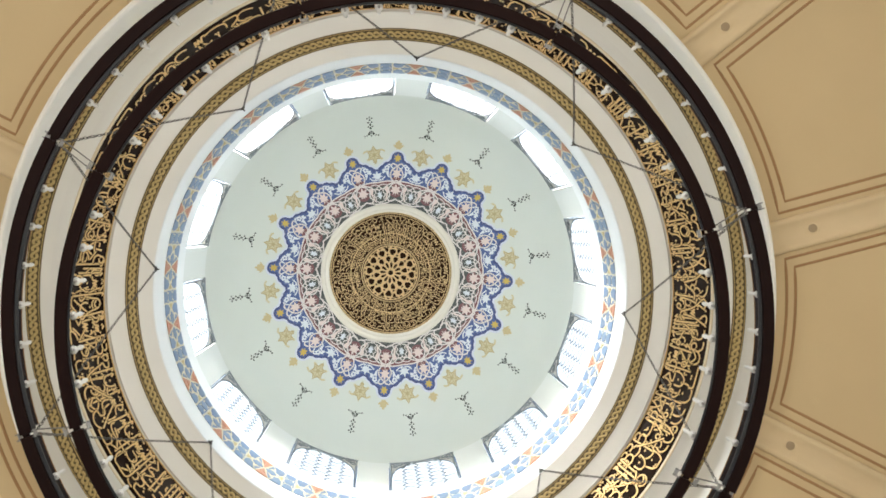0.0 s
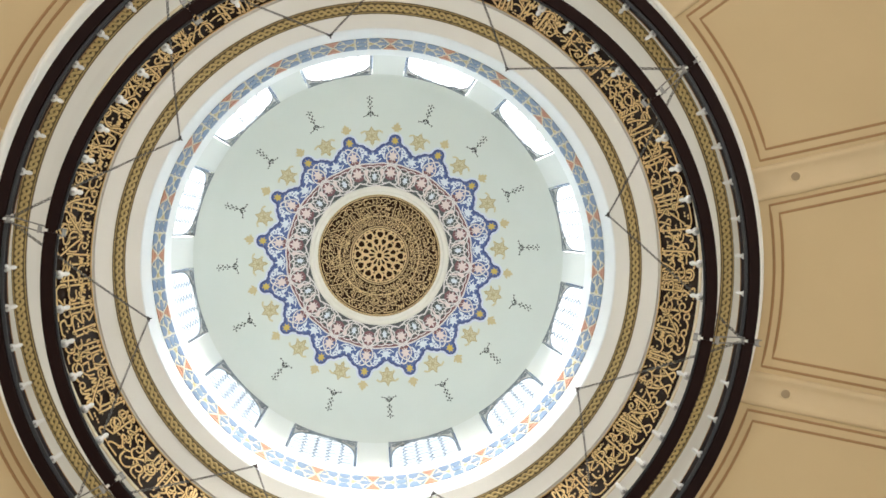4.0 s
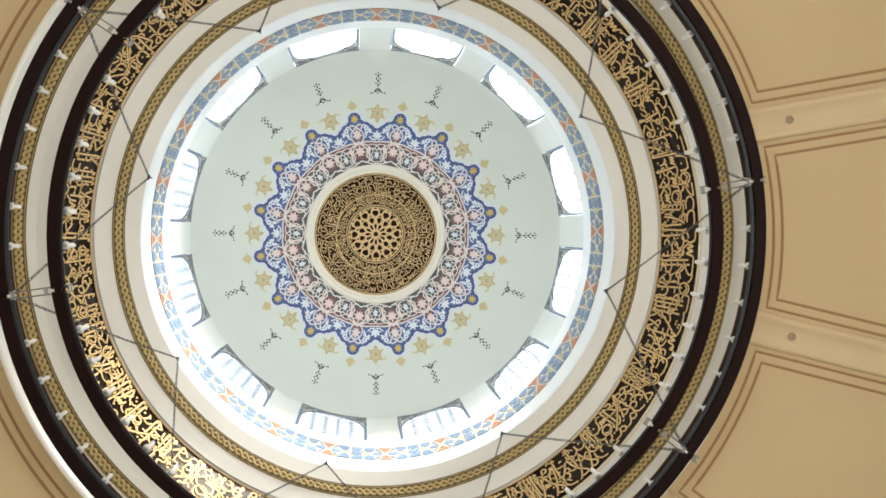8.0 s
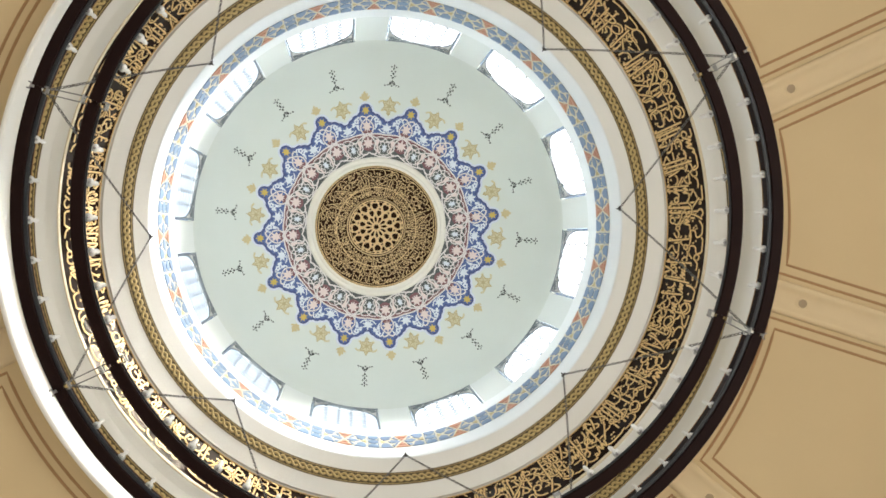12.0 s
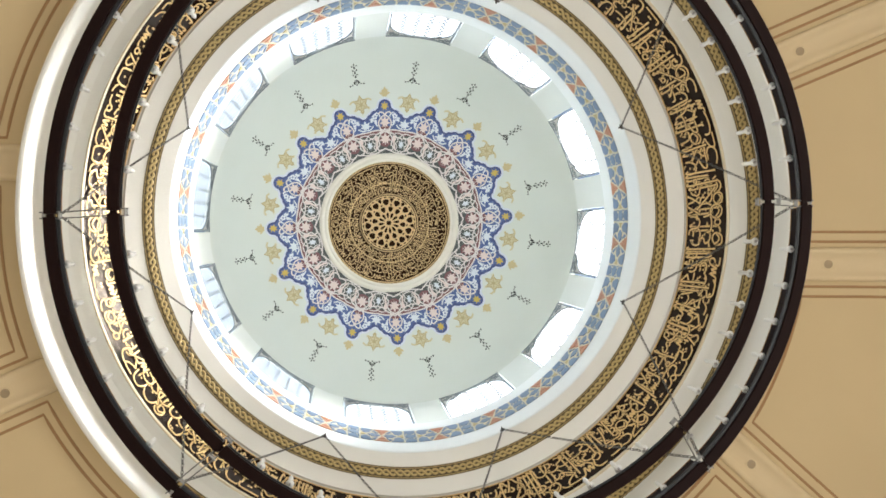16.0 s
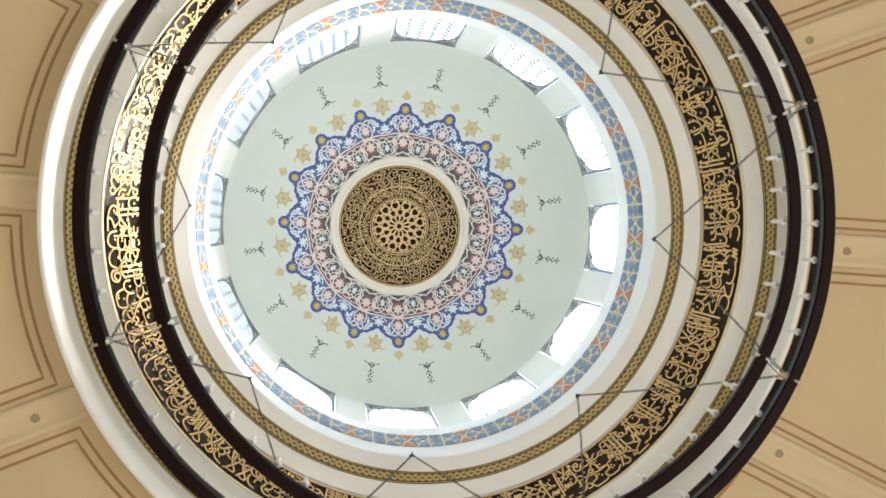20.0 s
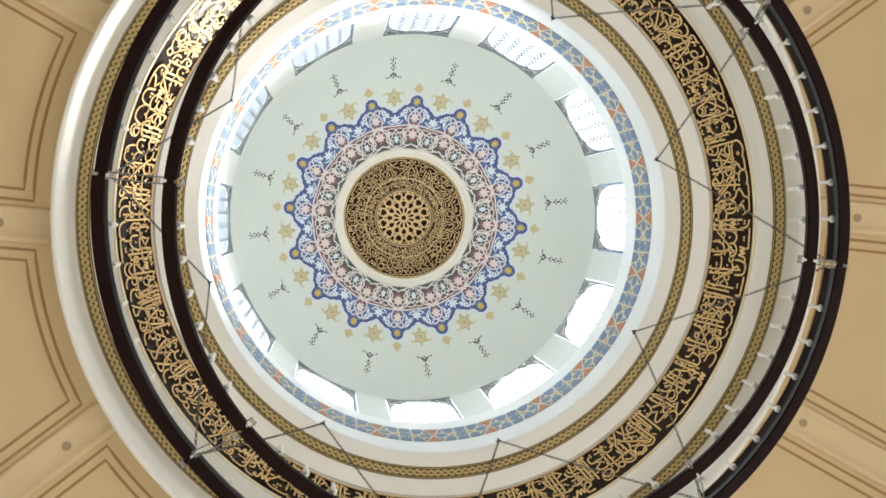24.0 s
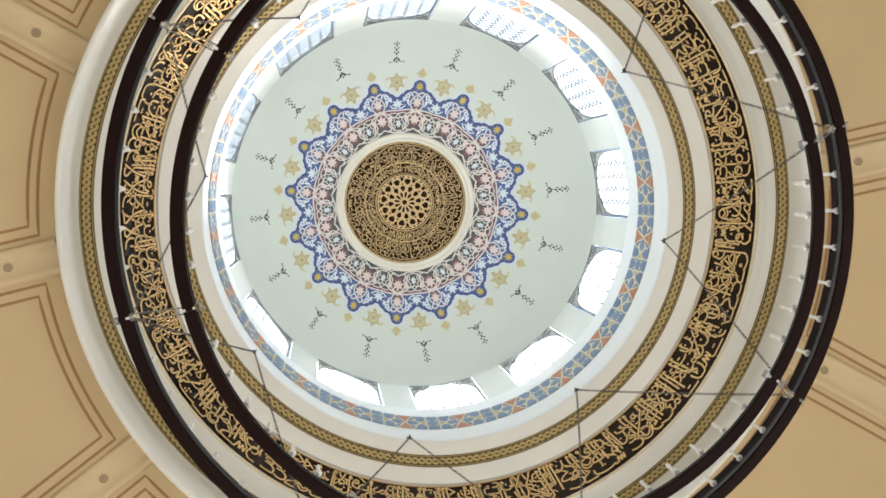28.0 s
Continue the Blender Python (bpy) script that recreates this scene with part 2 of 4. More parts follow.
# ---- floor, hall and the ceiling round the dome ----


def ceil_z(r):
    return 17.53 - 0.22 * (r - 7.36)


floor = tagged(revolve("floor", [(0.001, 0), (13.2, 0)], M_CARPET, n=96), "plain woollen carpet of the prayer hall", "floor", kind="structure")
wall_hall = tagged(revolve("wall_hall", [(HALL_R, 0), (HALL_R, 15.9), (HALL_R + 0.5, 15.9), (HALL_R + 0.5, 0)], M_HALL, n=96, closed=True),
                   "plain plastered wall of the prayer hall", "wall", kind="structure")
prof = [(6.45, ceil_z(6.45)), (7.36, 17.53), (9.0, ceil_z(9.0)), (11.0, ceil_z(11.0)), (HALL_R + 0.5, ceil_z(HALL_R + 0.5)),
        (HALL_R + 0.5, 18.9), (6.45, 18.9)]
ceiling = tagged(revolve("ceiling", prof, M_BEIGE, n=192, closed=True), "beige painted ceiling with ribs round the dome opening", "ceiling", kind="structure")

# twelve ribs; those beside each face of the square hall splay a little
RIB_TURN = (-6.6, 6.6, 0.0)


def rib_frame(k):
    az = radians(30.0 * k)
    d = az + radians(RIB_TURN[k % 3])
    return Vector((*polar(7.36, az), 0)), Vector((math.cos(d), math.sin(d), 0)), Vector((-math.sin(d), math.cos(d), 0))


def on_ceiling(x, y, lift):
    return (x, y, ceil_z(math.hypot(x, y)) - lift)


RIB_HALF = [(0.30, 0.0), (0.288, 0.045), (0.265, 0.072), (0.225, 0.08), (0.195, 0.072), (0.155, 0.042), (0.105, 0.018), (0.04, 0.008)]
RIB_SECTION = [(-p, h) for p, h in RIB_HALF] + RIB_HALF[::-1]
for k in range(12):
    o, d, n = rib_frame(k)
    verts, faces = [], []
    steps = [-0.79, -0.3, 0, 0.6, 1.4, 2.4, 3.4, 4.6]
    m = len(RIB_SECTION)
    for s in steps:
        for p, h in RIB_SECTION:
            q = o + d * s + n * p
            verts.append(on_ceiling(q.x, q.y, h + 0.004))
    for i in range(len(steps) - 1):
        faces += [(i * m + j, i * m + j + 1, i * m + m + j + 1, i * m + m + j) for j in range(m - 1)]
    faces.append(tuple(range(m)))
    rib = mesh_ob("ceiling_rib", verts, faces, M_BEIGE_LIGHT, ceiling, "cream moulded plaster rib with a sunk channel", smooth=True)

# double brown frame lines in the twelve panels
for k in range(12):
    verts, faces = [], []
    for off, near in ((0.40, 6.86), (0.575, 7.005)):
        (o1, d1, n1), (o2, d2, n2) = rib_frame(k), rib_frame((k + 1) % 12)
        p1, p2 = o1 + n1 * off, o2 - n2 * off

        def reach(p, d, r):
            b = p.dot(d)
            return p + d * (-b + math.sqrt(b * b - p.length_squared + r * r))
        far = 11.6 - (near - 6.9)
        a, b = reach(p1, d1, near), reach(p2, d2, near)
        c, e = reach(p2, d2, far), reach(p1, d1, far)
        pts = [e.lerp(a, i / 12) for i in range(12)]
        a1, a2 = math.atan2(a.y, a.x), math.atan2(b.y, b.x)
        a2 += TAU if a2 < a1 else 0
        pts += [Vector((*polar(near, a1 + (a2 - a1) * i / 14), 0)) for i in range(14)]
        pts += [b.lerp(c, i / 12) for i in range(12)]
        a1, a2 = math.atan2(c.y, c.x), math.atan2(e.y, e.x)
        a1 += TAU if a1 < a2 else 0
        pts += [Vector((*polar(far, a1 + (a2 - a1) * i / 10), 0)) for i in range(10)]
        ribbon(verts, faces, [(p.x, p.y) for p in pts], 0.025, on_ceiling, 0.007, 0.004, closed=True)
    mesh_ob("panel_frame", verts, faces, M_BROWN, ceiling, "double brown painted frame line", smooth=False)

# recessed lights in the ribs
spot = thing("downlight", "small recessed round downlight in a cream rib", "ceiling light", "downlights in the ribs")
z = ceil_z(7.36) - 0.014
v, f = revolve_data([(0.072, -0.002), (0.078, -0.014), (0.092, -0.014), (0.1, 0.0)], n=20)
mesh_ob("trim", v, f, M_BEIGE_LIGHT, spot, "cream painted trim ring")
v, f = [], []
for h, e in ((0.004, 0.125), (-0.002, 0.125), (-0.004, 0.121), (-0.004, 0.068)):
    v += [(-e, -e, h), (e, -e, h), (e, e, h), (-e, e, h)]
f = [(4 * k + j, 4 * k + (j + 1) % 4, 4 * k + 4 + (j + 1) % 4, 4 * k + 4 + j) for k in range(3) for j in range(4)]
mesh_ob("plate", v, f, M_BEIGE_LIGHT, spot, "square cream cover plate", smooth=False)
v, f = revolve_data([(0.001, -0.004), (0.05, -0.005), (0.076, -0.008)], n=20)
mesh_ob("lens", v, f, M_DARKLENS, spot, "dark unlit lens")
slope = math.atan(0.22)
for k in range(12):
    a = radians(30 * k)
    m = Matrix.Translation((*polar(7.36, a), z)) @ spin(30 * k) @ Matrix.Rotation(slope, 4, "Y")
    if k == 0:
        spot.matrix_basis = m
    else:
        copy_thing(spot, m)

# ---- drum: stepped white ring ----
drum = tagged(revolve("wall_drum", [(6.446, 18.75), (6.446, 17.12), (6.44, 17.085), (6.42, 17.06), (6.39, 17.05), (6.365, 17.06), (6.352, 17.085), (6.35, 17.13), (6.362, 17.45),
                                    (6.368, 17.85), (6.365, 18.02), (6.355, 18.10), (6.34, 18.155), (6.12, 18.205), (5.95, 18.225), (5.735, 18.225), (5.712, 18.20), (5.708, 18.05), (5.70, 18.015), (5.685, 18.0), (5.665, 18.005), (5.656, 18.04),
                                    (5.235, 18.945), (5.215, 18.95), (5.19, 18.93), (5.17, 18.90), (4.475, 19.33), (4.475, 19.6), (6.446, 19.6)], M_WHITE, n=192, closed=True),
              "white plastered stepped ring under the dome", "wall", kind="structure")
revolve("cornice", [(4.471, 19.333), (4.458, 19.345), (4.453, 19.37), (4.451, 19.6), (4.45, 20.0), (4.40, 21.0), (4.40, SILL_Z), (4.95, SILL_Z), (4.95, 19.605), (4.471, 19.605)], M_DRUM, drum, "white limewashed cornice and sill ring", n=192, closed=True)
for i in range(12):
    revolve("pier", [(4.40, SILL_Z), (4.54, SILL_Z), (4.54, HEAD_Z), (4.425, HEAD_Z)], M_PIER_GLOW, drum, "", 30 * i + WIN_HALF, 30 * (i + 1) - WIN_HALF, 10, closed=True)
inner = [(DRUM_R * math.cos(i / 40 * math.pi / 2), SPRING_Z + RISE * math.sin(i / 40 * math.pi / 2)) for i in range(40)] + [(0.001, SPRING_Z + RISE)]
outer = [(0.001, SPRING_Z + RISE + 0.3), (2.6, SPRING_Z + 3.75), (4.0, SPRING_Z + 2.4), (4.58, SPRING_Z + 0.7), (4.54, HEAD_Z)]
dome = tagged(revolve("ceiling_dome", [(4.425, HEAD_Z)] + inner + outer, M_DOME, n=192, closed=True, smooth=False), "pale mint white plastered hemispherical dome", "dome", kind="structure")
for p in dome.data.polygons:
    p.use_smooth = True


# ---- braided bands on the soffits ----
def braided_band(name, place_r, width, loops, label):
    """place_r(v) gives (r, z, dr, dz): a point across the band at v from 0 to 1, and its outward normal."""
    band = thing(name, label, "ornamental band")

    def place(u, v, lift):
        r, zz, nr, nz = place_r(v)
        a = u
        return ((r + nr * lift) * math.cos(a), (r + nr * lift) * math.sin(a), zz + nz * lift)
    n = 192

    def strip(nm, v0, v1, lift, mat, lab=""):
        vs, fs = [], []
        for i in range(n):
            a = TAU * i / n
            vs += [place(a, v0, lift), place(a, v1, lift)]
        fs = [(2 * i, 2 * i + 1, 2 * ((i + 1) % n) + 1, 2 * ((i + 1) % n)) for i in range(n)]
        mesh_ob(nm, vs, fs, mat, band, lab, smooth=False)
    strip("ground", 0.0, 1.0, 0.004, M_BANDGROUND, "dark brown painted ground")
    for v0, v1 in ((-0.05, 0.0), (1.0, 1.05)):
        strip("edge_line", v0, v1, 0.005, M_CREAM, "cream edge line")
    for v0, v1 in ((0.085, 0.135), (0.865, 0.915)):
        strip("border", v0, v1, 0.008, M_GOLD_PAINT, "gold border line")
    rm = place_r(0.5)[0]
    steps = loops * 16
    for ph in (0.0, math.pi):
        for nm, hw, drop, ridge, mat in (("strand_edge", 0.128, -0.0035, 0.0, M_BANDGROUND), ("braid_strand", 0.098, 0.0, 0.008, M_GOLD_PAINT)):
            vs, fs = [], []
            for i in range(steps):
                a = TAU * i / steps
                t = TAU * i * loops / steps + ph
                v = 0.5 + 0.185 * math.sin(t)
                over = 0.014 + 0.007 * math.cos(t)
                slope = 0.185 * math.cos(t) * loops * width / rm
                k = hw * math.sqrt(1 + slope * slope)
                vs += [place(a, v - k, over + drop), place(a, v, over + drop + ridge), place(a, v + k, over + drop)]
            for i in range(steps):
                p, q = 3 * i, 3 * ((i + 1) % steps)
                fs += [(p, q, q + 1, p + 1), (p + 1, q + 1, q + 2, p + 2)]
            mesh_ob(nm, vs, fs, mat, band, "dark painted edge of the strand" if mat is M_BANDGROUND else "", smooth=False)
    return band


def flat(r0, r1, z0, z1):
    nr, nz = (z1 - z0), -(r1 - r0)
    d = math.hypot(nr, nz)
    s = 1 if nz < 0 else -1
    return lambda v: (r0 + (r1 - r0) * v, z0 + (z1 - z0) * v, s * nr / d, s * nz / d)


braided_band("braided_band", flat(6.352, 6.112, 18.151, 18.206), 0.24, 164, "gold braided band painted on the lower white soffit")
z_s = lambda r: 18.90 + (5.17 - r) / 0.51 * 0.315
braided_band("braided_band", flat(4.905, 4.705, z_s(4.905), z_s(4.705)), 0.21, 114, "gold braided band painted on the upper white soffit")

# ---- inscription band: gold strokes on black lacquer ----
INS_R0, INS_Z0, INS_R1, INS_Z1 = 5.652, 18.05, 5.238, 18.938
INS_H = math.hypot(INS_R0 - INS_R1, INS_Z1 - INS_Z0)
INS_N = ((INS_Z1 - INS_Z0) / -INS_H, (INS_R0 - INS_R1) / -INS_H)


def on_inscription(u, v, lift):
    """u: metres along the mean circle, v: metres up the slope."""
    t = v / INS_H
    r = INS_R0 + (INS_R1 - INS_R0) * t + INS_N[0] * lift
    zz = INS_Z0 + (INS_Z1 - INS_Z0) * t + INS_N[1] * lift
    a = u / 5.43
    return (r * math.cos(a), r * math.sin(a), zz)


def arc_pts(cu, cv, ru, rv, a0, a1, n=9):
    return [(cu + ru * math.cos(radians(a0 + (a1 - a0) * i / n)), cv + rv * math.sin(radians(a0 + (a1 - a0) * i / n))) for i in range(n + 1)]


def curve(*keys, n=5):
    """A smooth line through the given points."""
    out = []
    k = [keys[0], *keys, keys[-1]]
    for i in range(1, len(k) - 2):
        p0, p1, p2, p3 = k[i - 1:i + 3]
        for j in range(n):
            t = j / n
            out.append(tuple(0.5 * (2 * b + (c - a) * t + (2 * a - 5 * b + 4 * c - d) * t * t + (3 * b - a - 3 * c + d) * t ** 3)
                             for a, b, c, d in zip(p0, p1, p2, p3)))
    out.append(keys[-1])
    return out


# pen forms of an unreadable flowing script, in units of their height: strokes, dots, advance
FORMS = (
    ([curve((0, .8), (.0, .4), (.18, .06), (.45, .0), (.72, .2), (.8, .7))], [(.4, .45)], .98),
    ([arc_pts(.3, .66, .19, .2, -50, 290, 10), curve((.48, .55), (.52, .32), (.36, .1), (.02, .0))], [], .66),
    ([arc_pts(.3, .4, .3, .34, 0, 350, 12), curve((.04, .45), (.3, .26), (.56, .5))], [], .74),
    ([curve((.52, .97), (.22, .92), (.12, .74), (.3, .58), (.58, .6)), curve((.3, .58), (.04, .42), (.04, .14), (.34, .0), (.74, .12))], [], .84),
    ([curve((0, .5), (.08, .14), (.18, .46), (.28, .14), (.38, .5), (.5, .12), (.72, .1))], [(.2, .8), (.32, .92), (.44, .8)], .78),
    ([curve((0, .06), (.35, .05), (.62, .1), (.56, .34), (.16, .58)), curve((.16, .58), (.4, .8), (.68, 1.05))], [], .76),
    ([curve((.78, .86), (.46, .78), (.46, .5), (.74, .38), (.62, .08), (.24, .0), (-.06, .24))], [(.2, .4), (.3, .55)], .86),
    ([arc_pts(.16, .3, .15, .17, 20, 370, 9), curve((.31, .3), (.5, .14), (.8, .16))], [(.55, .5)], .84),
    ([curve((.34, .62), (.36, .34), (.22, .1), (-.06, .0))], [(.12, .7)], .46),
    ([curve((0, 1.5), (.16, .8), (.46, .12), (.56, .0)), curve((.62, 1.45), (.4, .7), (.06, .2), (.22, .0), (.46, .12))], [], .78),
    ([curve((0, .1), (.3, .02), (.7, .02), (.98, .14), (1.0, .4))], [(.45, .34), (.58, .34)], 1.1),
)


def script_strokes(rng, length, h, w, tiers, gap, tight, spread=0.0, fill=0.0):
    """Tiers of flowing pen forms crossed by tall shafts and long slanting strokes: lists of strokes and of dots, in metres."""
    strokes, dots = [], []
    for v0, size in tiers:
        u, k = rng.uniform(0, .3) * size * h, size * h
        while u < length - .5 * k:
            lines, spots, step = FORMS[rng.randrange(len(FORMS))]
            q = k * rng.uniform(.85, 1.12)
            lift = v0 * h + rng.uniform(-.02, .03) * h
            tilt = rng.uniform(-.12, .12)
            put = lambda p: (u + (p[0] + tilt * p[1]) * q, lift + p[1] * q)
            strokes += [([put(p) for p in line], w) for line in lines]
            dots += [put(p) for p in spots]
            u += step * q * tight * (1 - spread * (.5 - v0))
    u = rng.uniform(0, .1) * h
    while u < length:        # tall shafts with a hooked tip, singly or in groups
        lean = rng.choice((-.03, 0, .02, .05)) * h
        for j in range(rng.choice((1, 2, 2, 3))):
            b, t = rng.uniform(.16, .42) * h, rng.uniform(.88, .95) * h
            strokes.append((curve((u, b), (u + lean * .5, (b + t) / 2), (u + lean, t), (u + lean - .05 * h, t - .055 * h)), w))
            u += rng.uniform(.075, .1) * h
        u += rng.uniform(.5, 1.2) * gap * h
    u = rng.uniform(.1, .5) * h
    while u < length - .4 * h:   # long straight slanting strokes
        ln, v0 = rng.uniform(.3, .5) * h, rng.uniform(.12, .35) * h
        side = rng.choice((-1, 1))
        strokes.append(([(u - side * ln / 2, v0), (u, v0 + .24 * h), (u + side * ln / 2, v0 + .5 * h)], w))
        u += rng.uniform(1.6, 2.6) * gap * h
    u = .05 * h
    while u < length:        # ticks, little rings and dots in the gaps
        y = rng.uniform(.08, .9) * h
        k = rng.random()
        if k < .4:
            strokes.append(([(u, y), (u + .03 * h, y + .045 * h), (u + .06 * h, y + .09 * h)], w * .75))
        elif k < .6:
            strokes.append((arc_pts(u + .03 * h, y, .026 * h, .026 * h, 0, 360, 8), w * .7))
        else:
            dots += [(u, y), (u + .05 * h, y + .01 * h)]
        u += rng.uniform(.16, .3) * h
    if fill:                 # commas and curls wherever a gap is left
        used = set()

        def mark(line):
            for (a, b), (c, d) in zip(line, line[1:]):
                m = max(1, int(math.hypot(c - a, d - b) / (fill * .4)))
                used.update((round((a + (c - a) * i / m) / fill), round((b + (d - b) * i / m) / fill)) for i in range(m + 1))

        for line, _ in strokes:
            mark(line)
        for u, y in dots:
            used.add((round(u / fill), round(y / fill)))
        for a in range(int(length / fill)):
            for b in range(1, int(h / fill)):
                if not any((a + i, b + j) in used for i in (-1, 0, 1) for j in (-1, 0, 1)):
                    x, y, k = a * fill, b * fill, rng.uniform(0, 360)
                    line = arc_pts(x, y, fill * .8, fill * .8, k, k + rng.choice((150, 230, 300)), 8)
                    strokes.append((line, w))
                    mark(line)
                    used.add((a, b))
    return strokes, dots


inscription = thing("inscription_band", "black lacquered band with raised gold script strokes", "inscription band")
v, f = [], []
for i in range(192):
    u = TAU * 5.43 * i / 192
    v += [on_inscription(u, 0.0, 0.004), on_inscription(u, INS_H, 0.004)]
f = [(2 * i, 2 * i + 1, 2 * ((i + 1) % 192) + 1, 2 * ((i + 1) % 192)) for i in range(192)]
mesh_ob("board", v, f, M_BOARD, inscription, "glossy black lacquered board", smooth=True)
v, f = [], []
ribbon(v, f, [(TAU * 5.43 * i / 192, INS_H - 0.012) for i in range(193)], 0.015, on_inscription, 0.012, 0.006)
mesh_ob("gold_border", v, f, M_GOLD, inscription, "thin gilt border moulding", smooth=False)
revolve("gold_border", [(5.648, 18.06), (5.652, 18.02), (5.662, 17.997), (5.676, 17.993), (5.688, 18.001)], M_GOLD_EDGE, inscription, "dull gilt border moulding")
rng = random.Random(11)
SEG = TAU * 5.43 / 24
for i in range(24):
    strokes, dots = script_strokes(rng, SEG + 0.02, INS_H, 0.0172, ((.05, .40), (.34, .34), (.62, .30)), .30, .84)
    rng.shuffle(strokes)
    v, f, gv, gf = [], [], [], []
    for j, (pts, w) in enumerate(strokes):
        lift = 0.007 + 0.030 * j / len(strokes)
        out = [(i * SEG + p[0], min(max(p[1], 0.07), INS_H - 0.06)) for p in pts]
        ribbon(v, f, out, w, on_inscription, 0.004, lift)
        ribbon(gv, gf, out, w * 1.75, on_inscription, 0.0, lift - 0.0005)
    for u, vv in dots:
        d = 0.026
        vv = min(max(vv, 0.085), INS_H - 0.08)
        u += i * SEG
        blob(v, f, [(u - d, vv), (u, vv - d), (u + d, vv), (u, vv + d)], on_inscription, 0.042)
    mesh_ob("script_outline", gv, gf, M_BOARD, inscription, "black lacquered gaps between crossing strokes", smooth=False)["kind"] = "stuff"
    mesh_ob("gold_script", v, f, M_GOLD, inscription, "raised gilded script strokes", smooth=False)["kind"] = "stuff"

# ---- tile band under the windows ----
TILE_Z0, TILE_Z1 = 20.09, 20.95
TILE_H = TILE_Z1 - TILE_Z0


def on_tiles(u, v, lift):
    zz = TILE_Z0 + TILE_H * v
    r = 4.446 - (zz - 20.05) / 0.95 * 0.047 - lift
    a = u
    return (r * math.cos(a), r * math.sin(a), zz)


tile_band = thing("tile_band", "band of blue and red tiles with pale gold lines", "tile band")
v, f = [], []
for i in range(192):
    v += [on_tiles(TAU * i / 192, 0, 0.004), on_tiles(TAU * i / 192, 1, 0.004)]
f = [(2 * i, 2 * i + 1, 2 * ((i + 1) % 192) + 1, 2 * ((i + 1) % 192)) for i in range(192)]
mesh_ob("ground", v, f, M_BANDLINE, tile_band, "pale gold painted ground lines", smooth=False)


SECT = TAU / 24
RED_TILES = [[(-0.135, 0.0), (0.135, 0.0), (0.078, 0.20), (-0.078, 0.20)], [(-0.074, 0.213), (0.074, 0.213), (0.0, 0.48)]]
BLUE_TILES = [[(0.015, 0.5), (0.085, 0.375), (0.185, 0.355), (0.258, 0.5), (0.185, 0.645), (0.085, 0.625)],
              [(0.055, 0.385), (0.135, 0.04), (0.185, 0.19), (0.095, 0.345)],
              [(0.145, 0.0), (0.36, 0.0), (0.385, 0.11), (0.375, 0.26), (0.305, 0.42), (0.205, 0.325), (0.195, 0.18)],
              [(0.397, 0.19), (0.44, 0.325), (0.397, 0.43)]]
GOLD_TILE = [(0.272, 0.5), (0.325, 0.43), (0.383, 0.36), (0.383, 0.64), (0.325, 0.57)]
half = [(M_RED, t) for t in RED_TILES] + [(M_BLUE, t) for t in BLUE_TILES]
whole = []
for mat, t in half:
    whole.append((mat, t))
    if t is not BLUE_TILES[0]:
        whole.append((mat, [(p, 1 - q) for p, q in t]))
whole.append((M_BUD, GOLD_TILE))
whole += [(mat, [(1 - p, q) for p, q in t]) for mat, t in whole if mat is not M_RED]
whole.append((M_BLUE, [(0.397, 0.45), (0.45, 0.345), (0.55, 0.345), (0.603, 0.45), (0.603, 0.55), (0.55, 0.655), (0.45, 0.655), (0.397, 0.55)]))
for q0, q1 in ((0, 1), (1, -1)):
    whole.append((M_BLUE, [(p, q0 + q1 * q) for p, q in ((0.397, 0.0), (0.603, 0.0), (0.603, 0.17), (0.55, 0.315), (0.45, 0.315), (0.397, 0.17))]))


def inset(poly, gap):
    """The same polygon with its sides moved in by gap, in metres across the band."""
    sx, sy = SECT * 4.42, TILE_H
    pts = [Vector((p * sx, q * sy)) for p, q in poly]
    n = len(pts)
    if sum(pts[i].x * pts[(i + 1) % n].y - pts[(i + 1) % n].x * pts[i].y for i in range(n)) < 0:
        pts.reverse()
    out = []
    for i in range(n):
        a, b, c2 = pts[i - 1], pts[i], pts[(i + 1) % n]
        d1, d2 = (b - a).normalized(), (c2 - b).normalized()
        n1, n2 = Vector((-d1.y, d1.x)), Vector((-d2.y, d2.x))
        m = (n1 + n2)
        k = gap / max(0.35, 0.5 * m.length_squared)
        q = b + m * k
        out.append((q.x / sx, q.y / sy))
    return out


for mat, poly in whole:
    low, top = inset(poly, 0.0095), inset(poly, 0.0125)
    n = len(low)
    v = [on_tiles(p * SECT, q, 0.004) for p, q in low] + [on_tiles(p * SECT, q, 0.013) for p, q in top]
    f = [(i, (i + 1) % n, n + (i + 1) % n, n + i) for i in range(n)] + [tuple(range(n, 2 * n))]
    first = mesh_ob("tile", v, f, mat, tile_band, "", smooth=False)
    for i in range(1, 24):
        shared(first, spin(15 * i))

# ---- twelve drum windows ----
def on_window(u, v, lift):
    """u: metres from the middle, v: height above the sill, on the grille's cylinder."""
    r = 4.425 - lift
    a = u / 4.425
    return (r * math.cos(a), r * math.sin(a), SILL_Z + v)


WIN_W, WIN_H = 2 * 4.425 * radians(WIN_HALF) - 0.02, HEAD_Z - SILL_Z
window = thing("window_arched", "arched drum window with a dark pierced metal grille", "window", "windows in the drum")


def window_bar(name, lines, half, mat, lab="", ridge=0.02, lift=0.0):
    v, f = [], []
    for pts in lines:
        ribbon(v, f, pts, half, on_window, ridge, lift)
        ribbon(v, f, pts, half, on_window, -ridge, lift)
    return mesh_ob(name, v, f, mat, window, lab, smooth=False)


hw = WIN_W / 2
rise, spring = 1.22, WIN_H - 1.34


